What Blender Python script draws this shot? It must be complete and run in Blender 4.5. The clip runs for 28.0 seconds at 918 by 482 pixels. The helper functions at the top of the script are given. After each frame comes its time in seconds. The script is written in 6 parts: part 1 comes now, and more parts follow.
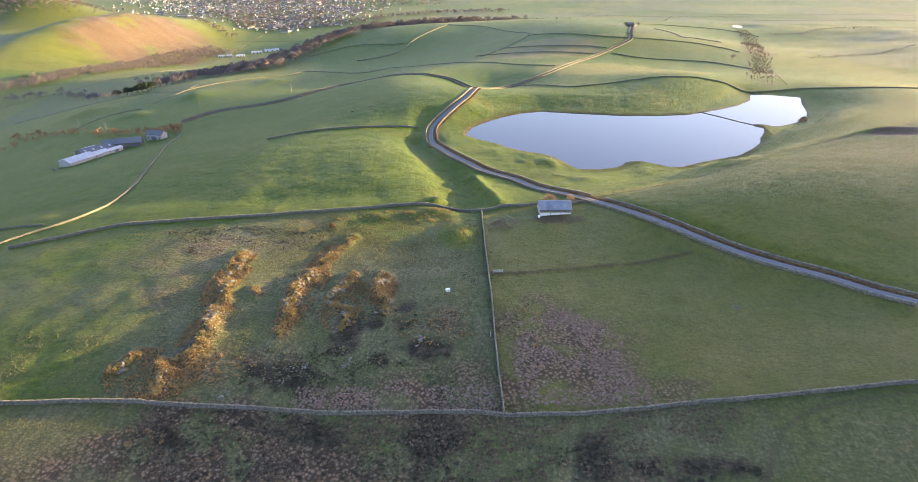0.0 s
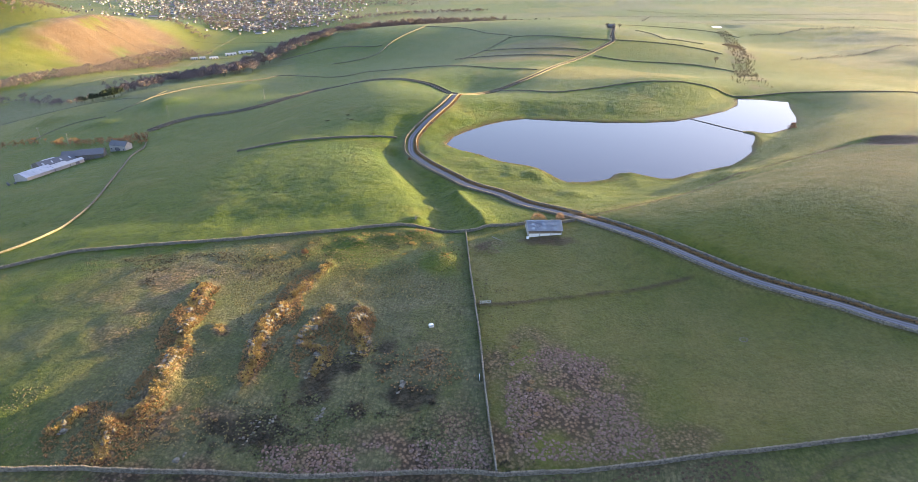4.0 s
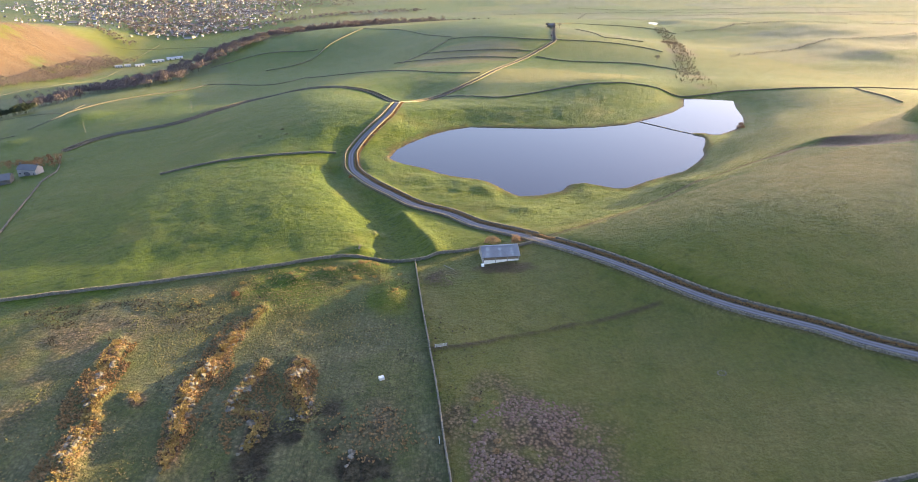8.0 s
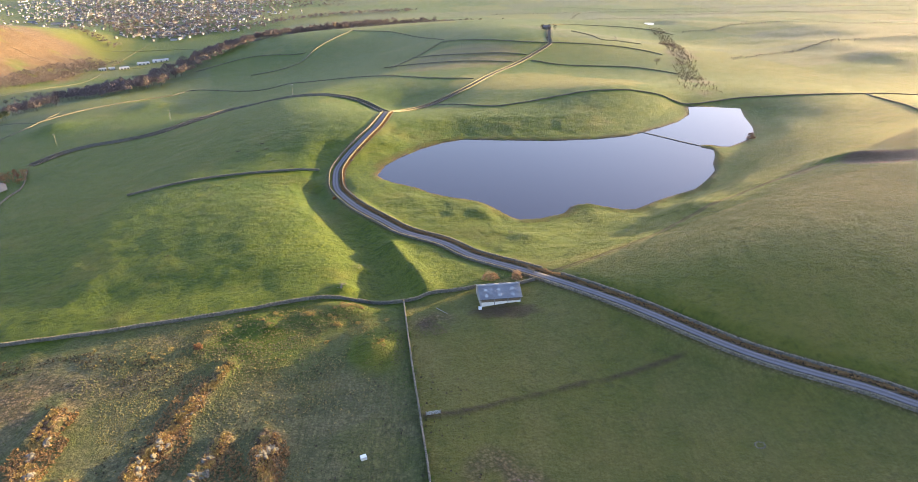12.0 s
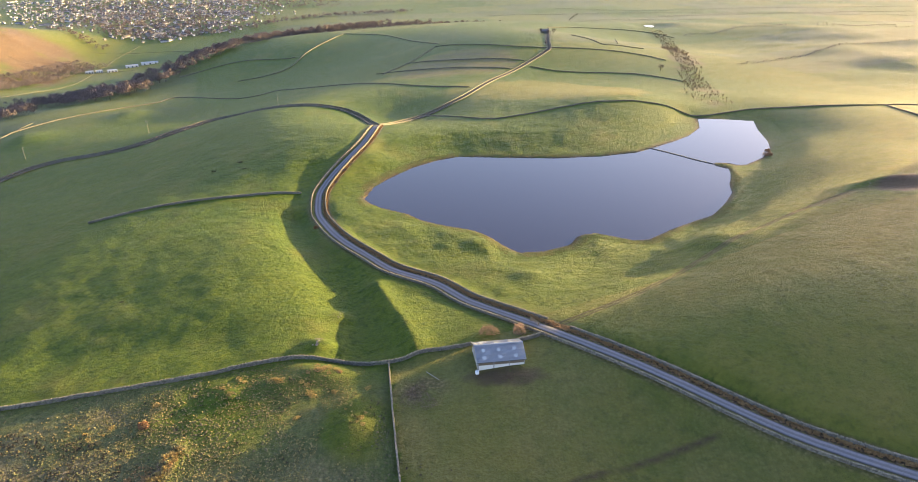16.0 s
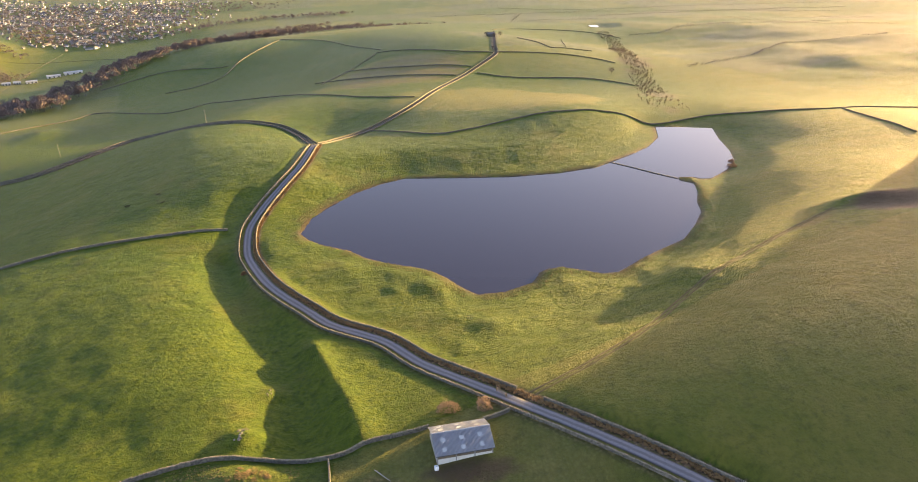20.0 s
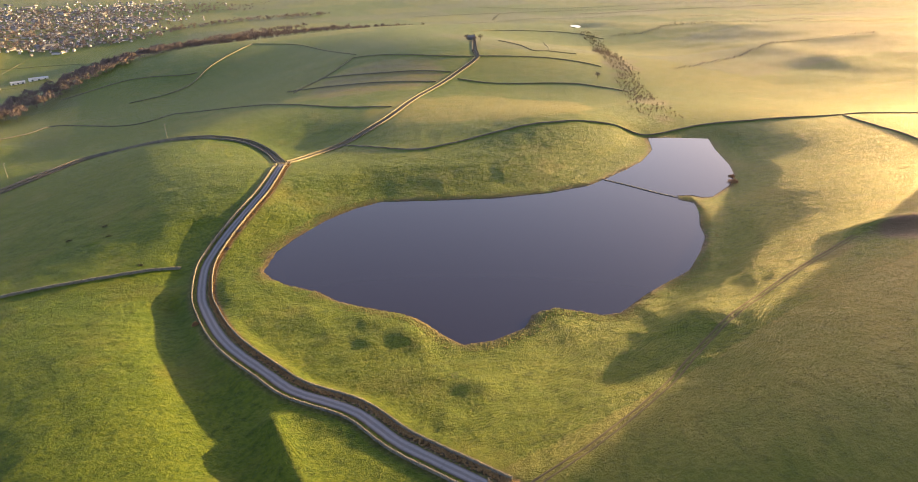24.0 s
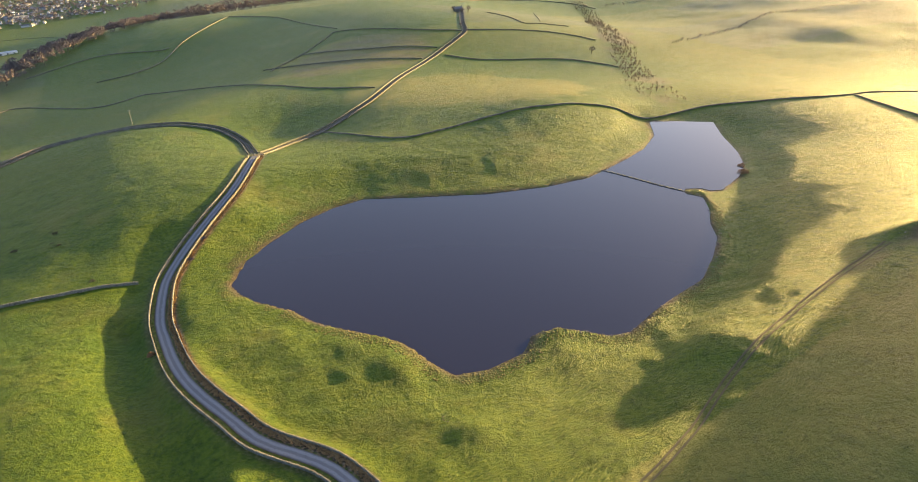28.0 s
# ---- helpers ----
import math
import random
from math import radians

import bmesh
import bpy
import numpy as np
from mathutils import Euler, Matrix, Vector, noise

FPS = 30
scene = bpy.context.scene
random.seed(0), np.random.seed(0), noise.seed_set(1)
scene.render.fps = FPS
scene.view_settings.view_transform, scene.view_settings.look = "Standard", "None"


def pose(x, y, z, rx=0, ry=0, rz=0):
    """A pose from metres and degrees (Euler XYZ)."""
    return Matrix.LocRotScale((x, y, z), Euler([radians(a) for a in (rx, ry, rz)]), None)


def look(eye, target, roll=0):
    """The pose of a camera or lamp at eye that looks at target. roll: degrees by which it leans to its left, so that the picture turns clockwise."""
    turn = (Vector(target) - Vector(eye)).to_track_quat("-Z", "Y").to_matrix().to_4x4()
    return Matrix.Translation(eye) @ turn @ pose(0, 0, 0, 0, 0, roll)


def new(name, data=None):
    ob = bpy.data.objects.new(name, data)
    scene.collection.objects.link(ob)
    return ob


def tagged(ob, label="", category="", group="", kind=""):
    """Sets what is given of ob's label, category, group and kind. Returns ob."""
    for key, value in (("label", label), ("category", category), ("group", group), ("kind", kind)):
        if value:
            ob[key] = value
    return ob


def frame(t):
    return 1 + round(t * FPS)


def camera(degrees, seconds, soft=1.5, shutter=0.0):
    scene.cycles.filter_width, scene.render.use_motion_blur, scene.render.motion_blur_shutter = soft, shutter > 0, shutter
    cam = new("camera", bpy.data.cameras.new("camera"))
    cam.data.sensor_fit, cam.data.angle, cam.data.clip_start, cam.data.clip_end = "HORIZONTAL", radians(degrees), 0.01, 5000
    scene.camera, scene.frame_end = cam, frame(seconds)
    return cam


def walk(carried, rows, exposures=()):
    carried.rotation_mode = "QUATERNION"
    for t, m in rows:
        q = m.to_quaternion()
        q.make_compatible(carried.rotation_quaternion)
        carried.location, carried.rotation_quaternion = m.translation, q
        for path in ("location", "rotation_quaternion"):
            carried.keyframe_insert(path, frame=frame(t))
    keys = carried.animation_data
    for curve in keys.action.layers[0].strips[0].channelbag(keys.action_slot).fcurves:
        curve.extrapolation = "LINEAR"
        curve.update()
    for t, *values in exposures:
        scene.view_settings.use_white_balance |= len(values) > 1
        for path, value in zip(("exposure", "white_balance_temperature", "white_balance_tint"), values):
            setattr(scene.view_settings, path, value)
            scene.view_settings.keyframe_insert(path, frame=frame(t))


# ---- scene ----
cam = camera(70.16, 28.0, soft=0.8)
PATH = [
    (0.0, pose(-0.00, 0.00, 122.16, 64.499, -0.058, 7.648)),
    (0.5, pose(-0.57, 2.61, 122.16, 64.490, -0.162, 7.634)),
    (1.0, pose(-1.12, 5.24, 122.17, 64.466, -0.178, 7.608)),
    (1.5, pose(-1.65, 7.89, 122.20, 64.464, -0.195, 7.617)),
    (2.0, pose(-2.15, 10.58, 122.25, 64.455, -0.247, 7.598)),
    (2.5, pose(-2.63, 13.30, 122.31, 64.470, -0.253, 7.577)),
    (4.5, pose(-4.25, 24.47, 122.83, 64.427, -0.024, 4.469)),
    (5.0, pose(-4.66, 27.41, 122.97, 64.386, 0.130, 2.963)),
    (5.5, pose(-5.07, 30.39, 123.10, 64.395, 0.135, 2.053)),
    (6.0, pose(-5.44, 33.43, 123.21, 64.392, 0.167, 1.555)),
    (6.5, pose(-5.77, 36.55, 123.30, 64.383, 0.164, 1.193)),
    (7.0, pose(-6.05, 39.76, 123.38, 64.351, 0.166, 0.942)),
    (7.5, pose(-6.27, 43.09, 123.46, 64.353, 0.195, 0.711)),
    (8.0, pose(-6.42, 46.52, 123.53, 64.333, 0.200, 0.546)),
    (8.5, pose(-6.52, 50.04, 123.58, 64.331, 0.199, 0.416)),
    (9.0, pose(-6.60, 53.66, 123.61, 64.303, 0.201, 0.299)),
    (9.5, pose(-6.67, 57.40, 123.64, 64.300, 0.202, 0.185)),
    (10.0, pose(-6.75, 61.23, 123.67, 64.285, 0.183, 0.081)),
    (10.5, pose(-6.82, 65.15, 123.70, 64.282, 0.202, 0.007)),
    (11.0, pose(-6.88, 69.12, 123.72, 64.267, 0.229, -0.033)),
    (11.5, pose(-6.91, 73.15, 123.74, 64.282, 0.228, -0.081)),
    (12.0, pose(-6.89, 77.21, 123.75, 64.226, 0.306, -0.148)),
    (12.5, pose(-6.85, 81.30, 123.77, 64.267, 0.252, -0.179)),
    (14.5, pose(-6.42, 98.07, 124.11, 64.234, 0.254, -0.335)),
    (15.0, pose(-6.27, 102.37, 124.15, 64.205, 0.272, -0.376)),
    (15.5, pose(-6.11, 106.70, 124.19, 64.214, 0.267, -0.428)),
    (16.0, pose(-5.95, 111.07, 124.21, 64.194, 0.246, -0.469)),
    (16.5, pose(-5.77, 115.50, 124.23, 64.199, 0.246, -0.503)),
    (17.0, pose(-5.58, 119.97, 124.24, 64.198, 0.257, -0.552)),
    (17.5, pose(-5.41, 124.51, 124.26, 64.207, 0.231, -0.605)),
    (18.0, pose(-5.24, 129.08, 124.29, 64.187, 0.258, -0.743)),
    (18.5, pose(-5.08, 133.63, 124.32, 64.196, 0.256, -1.319)),
    (19.0, pose(-4.92, 138.12, 124.36, 64.173, 0.321, -2.737)),
    (19.5, pose(-4.74, 142.56, 124.41, 64.174, 0.405, -4.518)),
    (20.0, pose(-4.50, 146.92, 124.44, 64.130, 0.425, -5.265)),
    (20.5, pose(-4.16, 151.21, 124.46, 64.148, 0.494, -5.754)),
    (21.0, pose(-3.75, 155.42, 124.47, 64.132, 0.501, -6.063)),
    (21.5, pose(-3.29, 159.57, 124.47, 64.145, 0.518, -6.329)),
    (22.0, pose(-2.81, 163.67, 124.47, 64.138, 0.573, -6.533)),
    (22.5, pose(-2.33, 167.73, 124.48, 64.161, 0.592, -6.679)),
    (24.5, pose(-0.25, 183.32, 124.77, 63.789, 0.656, -7.106)),
    (25.0, pose(0.25, 186.97, 124.87, 63.212, 0.645, -7.177)),
    (25.5, pose(0.72, 190.58, 124.97, 62.350, 0.647, -7.240)),
    (25.6, pose(0.81, 191.30, 124.98, 62.164, 0.625, -7.200)),
    (26.0, pose(1.17, 194.18, 125.06, 61.493, 0.643, -7.308)),
    (26.5, pose(1.59, 197.80, 125.15, 60.743, 0.658, -7.389)),
    (27.0, pose(1.99, 201.46, 125.25, 60.342, 0.631, -7.440)),
    (27.5, pose(2.39, 205.21, 125.35, 60.312, 0.585, -7.502)),
    (28.0, pose(2.80, 208.99, 125.47, 61.363, 0.783, -8.176)),
]
EXPOSURES = [(0.0, 3.25, 5700, 32), (5.0, 3.19, 5740, 32), (10.0, 3.11, 5800, 33), (17.0, 3.02, 5880, 32), (19.0, 2.95, 6300, 33), (20.0, 2.92, 6500, 35), (22.0, 2.82, 6750, 37), (25.0, 2.78, 6600, 33), (28.0, 2.8, 6100, 25)]
walk(cam, PATH, EXPOSURES)
# ---- light: a low sun over the right-hand hills and a clear, slightly hazy sky ----
SUN_AZIMUTH, SUN_HEIGHT = 58.0, 5.8
world = bpy.data.worlds.new("sky")
scene.world = world
world.use_nodes = True
wt = world.node_tree
sky = wt.nodes.new("ShaderNodeTexSky")
sky.sky_type, sky.sun_disc = "NISHITA", False
sky.sun_elevation, sky.sun_rotation = radians(SUN_HEIGHT), radians(SUN_AZIMUTH)
sky.altitude, sky.air_density, sky.dust_density, sky.ozone_density = 150, 1.0, 1.6, 1.1
wt.nodes["Background"].inputs["Strength"].default_value = 0.11
wt.links.new(sky.outputs[0], wt.nodes["Background"].inputs["Color"])

sun = new("sun", bpy.data.lights.new("sun", "SUN"))
sun.data.energy, sun.data.angle, sun.data.color = 3.9, radians(1.0), (1.0, 0.73, 0.20)
s_az, s_el = radians(SUN_AZIMUTH), radians(SUN_HEIGHT)
sun.matrix_world = look((300 * math.sin(s_az), 300 * math.cos(s_az), 300 * math.tan(s_el)), (0, 0, 0))

# ---- the plan: hills (x, y, radius, height), roads, walls and shores, in metres ----
BROAD_HILLS = [
    (-1200, 1460, 260, 17.0), (-780, 620, 260, 9.8), (-780, 1040, 260, 31.1), (-780, 1460, 260, -37.5), (-780, 1880, 260, -10.6),
    (-360, 200, 260, 5.7), (-360, 620, 260, 5.2), (-360, 1040, 260, -5.2), (60, 200, 260, 2.2), (60, 620, 260, -1.4),
    (60, 1460, 260, 17.2), (480, 200, 260, 2.7), (480, 620, 260, -2.7),
]
FIELD_HILLS = [
    (-480, 360, 130, 8.8), (-480, 540, 130, 10.0), (-480, 720, 130, 17.2), (-300, 180, 130, 8.3), (-300, 360, 130, -4.5),
    (-300, 540, 130, -13.8), (-300, 900, 130, -13.1), (-300, 1080, 130, 22.4), (-120, 180, 130, 3.8), (-120, 360, 130, 4.6),
    (-120, 540, 130, 1.7), (-120, 720, 130, 7.0), (-120, 900, 130, -34.0), (60, 0, 130, -7.4), (60, 180, 130, 1.7),
    (60, 360, 130, -7.7), (60, 540, 130, 1.6), (60, 720, 130, -2.1), (60, 900, 130, 17.1), (60, 1080, 130, 12.5),
]
FIELD_HILLS_B = [
    (240, 0, 130, -11.5), (240, 180, 130, 16.5), (240, 360, 130, -2.4), (240, 540, 130, 14.0), (240, 720, 130, -9.4),
    (240, 900, 130, 1.3), (240, 1080, 130, -14.3), (420, 360, 130, 7.1), (420, 540, 130, -18.8), (420, 720, 130, -10.0),
    (420, 1080, 130, -14.3),
]
KNOLLS = [
    (-110, 205, 55, 1.0), (-50, 275, 40, 0.3), (-105, 325, 45, 1.5), (-60, 345, 32, 3.3), (60, 275, 45, 9.0),
    (120, 280, 50, 12.0), (170, 365, 40, 3.2), (75, 500, 55, -1.1), (30, 420, 45, -4.6), (-90, 470, 55, 10.8),
    (60, 330, 35, -9.2), (0, 200, 60, 10.7), (110, 220, 55, -11.8), (-160, 260, 60, -1.9), (0, 575, 50, 2.3),
    (150, 440, 40, -8.1), (0, 140, 50, -6.2), (170, 530, 50, -16.3), (-170, 410, 60, 5.9), (-60, 140, 40, -1.7),
]
KNOLLS_B = [
    (-105, 150, 40, 1.7), (30, 105, 50, -9.1), (-80, 95, 50, -7.7), (-65, 205, 35, -3.6), (-30, 235, 35, -4.3),
    (-150, 310, 55, 2.9), (-60, 415, 45, -8.8), (100, 410, 40, -8.8), (120, 580, 40, 9.5), (-20, 330, 35, -5.8),
    (40, 225, 40, -11.8), (-110, 600, 60, 13.5), (-200, 650, 70, -6.1), (-250, 720, 60, -6.5), (-250, 600, 60, 2.2),
    (-60, 600, 45, -18.3), (120, 760, 70, -8.0), (-150, 430, 50, -4.2),
]
ROAD_MAIN = [(122.6, 200.0), (110.9, 208.9), (102.1, 216.6), (88.0, 225.7), (72.9, 236.4), (44.8, 260.4), (31.3, 272.3), (22.5, 280.7), (13.1, 290.7), (-1.2, 306.7), (-13.5, 322.8), (-30.8, 333.5), (-39.8, 342.7), (-47.6, 351.1), (-54.3, 359.9), (-60.1, 370.3), (-65.9, 383.6), (-70.7, 396.1), (-73.5, 410.4), (-74.6, 422.2), (-73.4, 433.1), (-70.6, 445.7), (-66.3, 460.6), (-62.7, 473.7), (-59.9, 487.1), (-58.0, 508.3), (-57.9, 535.8)]
ROAD_WEST2 = [(-57.9, 535.8), (-64, 560), (-73, 590), (-89, 612), (-111.6, 619.4), (-131, 621), (-156, 630), (-188, 648), (-211, 645), (-222, 615), (-233, 588), (-247, 573), (-267, 567), (-290, 564), (-306, 554), (-318.8, 531.7)]
ROAD_NORTH = [(-57.9, 535.8), (-53.5, 552), (-44.5, 580), (-26.5, 603), (-9.6, 626), (7, 655.7), (33, 727), (69, 796), (88, 829), (99, 852), (101, 880), (107, 925), (118, 1000)]
WALL_WEST = [(-222.8, 221.5), (-203.1, 231.7), (-183.0, 242.8), (-157.3, 246.4), (-131.8, 249.9), (-107.0, 254.5), (-82.5, 260.4), (-58.0, 268.6), (-42.4, 269.5), (-25.8, 268.2), (-13.9, 271.8), (-1.2, 274.7)]
WALL_MID = [(-25.6, 266.9), (-21.5, 237.6), (-17.1, 209.8), (-14.2, 191.0), (-12.1, 176.0), (-9.8, 161.5), (-7.5, 149.2), (-6.4, 143.4)]
WALL_SOUTH = [(-141.4, 126.0), (-126.6, 129.0), (-111.3, 131.6), (-95.4, 133.1), (-79.8, 135.2), (-63.7, 136.4), (-47.9, 138.2), (-32.3, 140.7), (-16.6, 142.9), (-6.7, 143.0), (-0.8, 143.7), (14.9, 146.1), (30.6, 149.2), (46.3, 152.4), (61.9, 154.8), (77.3, 157.1), (92.3, 159.0), (102.3, 160.0)]
BANK = [(-16.0, 211.2), (-5.5, 213.4), (5.5, 217.6), (22.8, 224.2), (42.7, 230.3), (59.3, 235.8)]
WALL_HILL = [(-84.2, 421.3), (-101.5, 416.0), (-117.0, 411.2), (-132.7, 407.8), (-150.4, 403.3), (-162.2, 398.7), (-179.0, 393.7)]
WALL_FARM = [(-312.0, 515.5), (-288.5, 471.6), (-280.9, 441.8), (-256.2, 389.2), (-224.0, 318.1), (-214.8, 285.7), (-213.5, 260.8), (-218.6, 247.0), (-226.4, 238.0), (-232.7, 228.0)]
WALL_FARM2 = [(-227.5, 248.7), (-250.4, 247.8)]
WALL_LAKE = [(-26.4, 598.2), (-11.7, 576.1), (4.4, 555.3), (21.9, 547.8), (44.1, 554.9), (65.2, 563.7), (86.4, 570.2), (107.4, 573.1), (129.2, 576.8), (150.0, 575.5), (168.9, 568.3), (210.5, 579.7), (252.8, 573.6), (291.4, 569.3), (327.6, 580.5)]
WALL_LAKE2 = [(301.3, 570), (294, 539), (287, 504), (280, 475)]
WALL_C = [(71, 784), (102, 772), (154, 772), (181, 765), (203, 742), (209, 728)]
WALL_D = [(101, 854), (140, 859), (180, 860), (210, 848), (224, 833)]
WALL_E = [(140, 956), (159, 924), (167, 894), (186, 900), (217, 899)]
WALL_F = [(235, 1120), (190, 916)]
WALL_G = [(140, 1180), (190, 1230), (260, 1240), (313, 1215), (341, 1170)]
WALL_H = [(-195, 816), (-146, 790), (-102, 757), (-44, 700), (7.3, 680.3)]
WALL_I = [(-80, 795), (-75, 809), (-53, 845), (-32, 893), (-24, 905), (25, 873), (63, 856), (97, 853)]
WALL_J = [(-59, 840), (-2, 816), (41, 811), (67, 805)]
WALL_K = [(-88, 809), (-38, 790), (10, 780), (50, 774)]
WALL_L = [(-195, 816), (-228, 791), (-306, 825), (-320, 793), (-349, 759), (-375, 723), (-398.4, 672.2)]
WALL_M = [(-266, 905), (-236, 924), (-215, 955), (-205, 1021), (-184, 1088), (-171, 1134)]
WALL_N = [(-357, 958), (-294, 999), (-231, 997), (-217, 1002)]
WALL_O = [(-171, 1134), (-110, 1100), (-63, 1017), (-24, 921)]
TRACK = [(22.9, 281.5), (44.5, 293.7), (68.5, 311.0), (92.5, 332.5), (118.0, 350.2), (144.0, 365.0), (169.5, 377.5)]
TRACK_SOUTH = [(58.5, 126.8), (61.7, 134.4), (65.8, 142.0), (70.8, 147.2), (77.9, 151.4), (90.4, 154.5), (103.8, 156.6)]
LAKE = [(-52, 417), (-49, 434), (-42, 447), (-30, 464), (-17, 476), (-4, 483), (20, 481), (53, 479), (81, 482), (104, 489), (114, 496), (131, 509), (145, 521), (159, 540), (166, 564), (183, 561), (202, 556), (196, 535), (191, 508), (185, 491), (175, 478), (160, 465), (154, 465), (151, 468), (143, 469), (142, 464), (148, 459), (145, 447), (139, 434), (136, 422), (127, 408), (116, 394), (100, 384), (90, 377), (79, 368), (72, 367), (63, 371), (56, 373), (48, 371), (43, 363), (31, 357), (21, 356), (15, 362), (7, 373), (-7, 381), (-21, 389), (-29, 397), (-41, 404), (-48, 410)]
HILLS = BROAD_HILLS + FIELD_HILLS + FIELD_HILLS_B + KNOLLS + KNOLLS_B

# ---- small tools ----
def part(name, bm, material, parent=None, label=""):
    """Links a bmesh (or a ready mesh) as one mesh object, under a thing where there is one."""
    if isinstance(bm, bmesh.types.BMesh):
        mesh = bpy.data.meshes.new(name)
        bm.to_mesh(mesh)
        bm.free()
    else:
        mesh = bm
    if material is not None and not mesh.materials:
        mesh.materials.append(material)
    ob = new(name, mesh)
    if parent is not None:
        ob.parent = parent
    return tagged(ob, label)


def thing(name, x, y, z, turn=0.0, label="", category="", group="", kind=""):
    """An empty at a thing's base, to hold its parts."""
    ob = new(name)
    ob.empty_display_size = 0.3
    ob.matrix_basis = pose(x, y, z, 0, 0, turn)
    return tagged(ob, label, category, group, kind)


def box(bm, x0, x1, y0, y1, z0, z1, m=None):
    v = [bm.verts.new((x, y, z)) for z in (z0, z1) for y in (y0, y1) for x in (x0, x1)]
    for f in ((0, 2, 3, 1), (4, 5, 7, 6), (0, 1, 5, 4), (1, 3, 7, 5), (3, 2, 6, 7), (2, 0, 4, 6)):
        bm.faces.new([v[i] for i in f])
    if m is not None:
        bmesh.ops.transform(bm, matrix=m, verts=v)
    return v


def mesh_of(name, verts, faces, smooth=False):
    me = bpy.data.meshes.new(name)
    me.from_pydata([tuple(v) for v in verts], [], [tuple(f) for f in faces])
    if smooth:
        me.polygons.foreach_set("use_smooth", [True] * len(me.polygons))
    me.update()
    return me


def smooth01(a, b, x):
    u = np.clip((x - a) / (b - a), 0, 1)
    return u * u * (3 - 2 * u)


def lattice(ix, iy, seed):
    n = (ix.astype(np.int64) * 374761393 + iy.astype(np.int64) * 668265263 + seed * 974711) & 0xFFFFFFFF
    n = ((n ^ (n >> 13)) * 1274126177) & 0xFFFFFFFF
    return ((n ^ (n >> 16)) & 0xFFFF) / 65535.0


def ripple(x, y, size, seed=0):
    """Smooth value noise, 0 to 1, with lumps of about that size in metres."""
    u, v = np.asarray(x, float) / size, np.asarray(y, float) / size
    iu, iv = np.floor(u), np.floor(v)
    fu, fv = u - iu, v - iv
    fu, fv = fu * fu * (3 - 2 * fu), fv * fv * (3 - 2 * fv)
    a, b = lattice(iu, iv, seed), lattice(iu + 1, iv, seed)
    c, d = lattice(iu, iv + 1, seed), lattice(iu + 1, iv + 1, seed)
    return (a * (1 - fu) + b * fu) * (1 - fv) + (c * (1 - fu) + d * fu) * fv


def rough(x, y, size, seed=0, octaves=3):
    total, amp, norm = 0, 1.0, 0
    for k in range(octaves):
        total = total + amp * ripple(x, y, size / 2 ** k, seed + 17 * k)
        norm += amp
        amp *= 0.5
    return total / norm


def spaced(points, step):
    """A smooth line through the points, with a point every step metres."""
    p = np.array(points, float)
    q = np.vstack([2 * p[0] - p[1], p, 2 * p[-1] - p[-2]])
    u = np.linspace(0, 1, 12, endpoint=False)[:, None]
    fine = []
    for a, b, c, d in zip(q[:-3], q[1:-2], q[2:-1], q[3:]):
        fine.append(0.5 * (2 * b + (c - a) * u + (2 * a - 5 * b + 4 * c - d) * u ** 2 + (3 * b - a - 3 * c + d) * u ** 3))
    fine = np.vstack(fine + [p[-1:]])
    s = np.concatenate([[0], np.cumsum(np.linalg.norm(np.diff(fine, axis=0), axis=1))])
    n = max(2, int(s[-1] / step) + 1)
    w = np.linspace(0, s[-1], n)
    return np.stack([np.interp(w, s, fine[:, 0]), np.interp(w, s, fine[:, 1])], 1)


def sideways(line, off):
    d = np.gradient(line, axis=0)
    d /= np.maximum(np.linalg.norm(d, axis=1, keepdims=True), 1e-6)
    return line + np.stack([d[:, 1], -d[:, 0]], 1) * np.asarray(off, float).reshape(-1, 1)


def nearest(x, y, line, values=None, reach=60.0):
    """Distance of every (x, y) to a line, the value there, and the side (positive to the right of its way)."""
    x, y = np.atleast_1d(np.asarray(x, float)), np.atleast_1d(np.asarray(y, float))
    best, val, side = np.full(x.shape, 1e6), np.zeros(x.shape), np.zeros(x.shape)
    lo, hi = line.min(0) - reach, line.max(0) + reach
    idx = np.nonzero((x > lo[0]) & (x < hi[0]) & (y > lo[1]) & (y < hi[1]))[0]
    if len(idx) == 0:
        return best, val, side
    px, py = x[idx], y[idx]
    b, v, s = best[idx], val[idx], side[idx]
    for i in range(len(line) - 1):
        (ax, ay), (cx, cy) = line[i], line[i + 1]
        dx, dy = cx - ax, cy - ay
        near = np.nonzero((np.abs(px - ax) < reach + abs(dx)) & (np.abs(py - ay) < reach + abs(dy)))[0]
        if len(near) == 0:
            continue
        qx, qy = px[near], py[near]
        u = np.clip(((qx - ax) * dx + (qy - ay) * dy) / (dx * dx + dy * dy + 1e-9), 0, 1)
        d = np.hypot(qx - ax - u * dx, qy - ay - u * dy)
        m = d < b[near]
        k = near[m]
        b[k] = d[m]
        s[k] = np.sign((qx[m] - ax) * dy - (qy[m] - ay) * dx)
        if values is not None:
            v[k] = values[i] * (1 - u[m]) + values[i + 1] * u[m]
    best[idx], val[idx], side[idx] = b, v, s
    return best, val, side


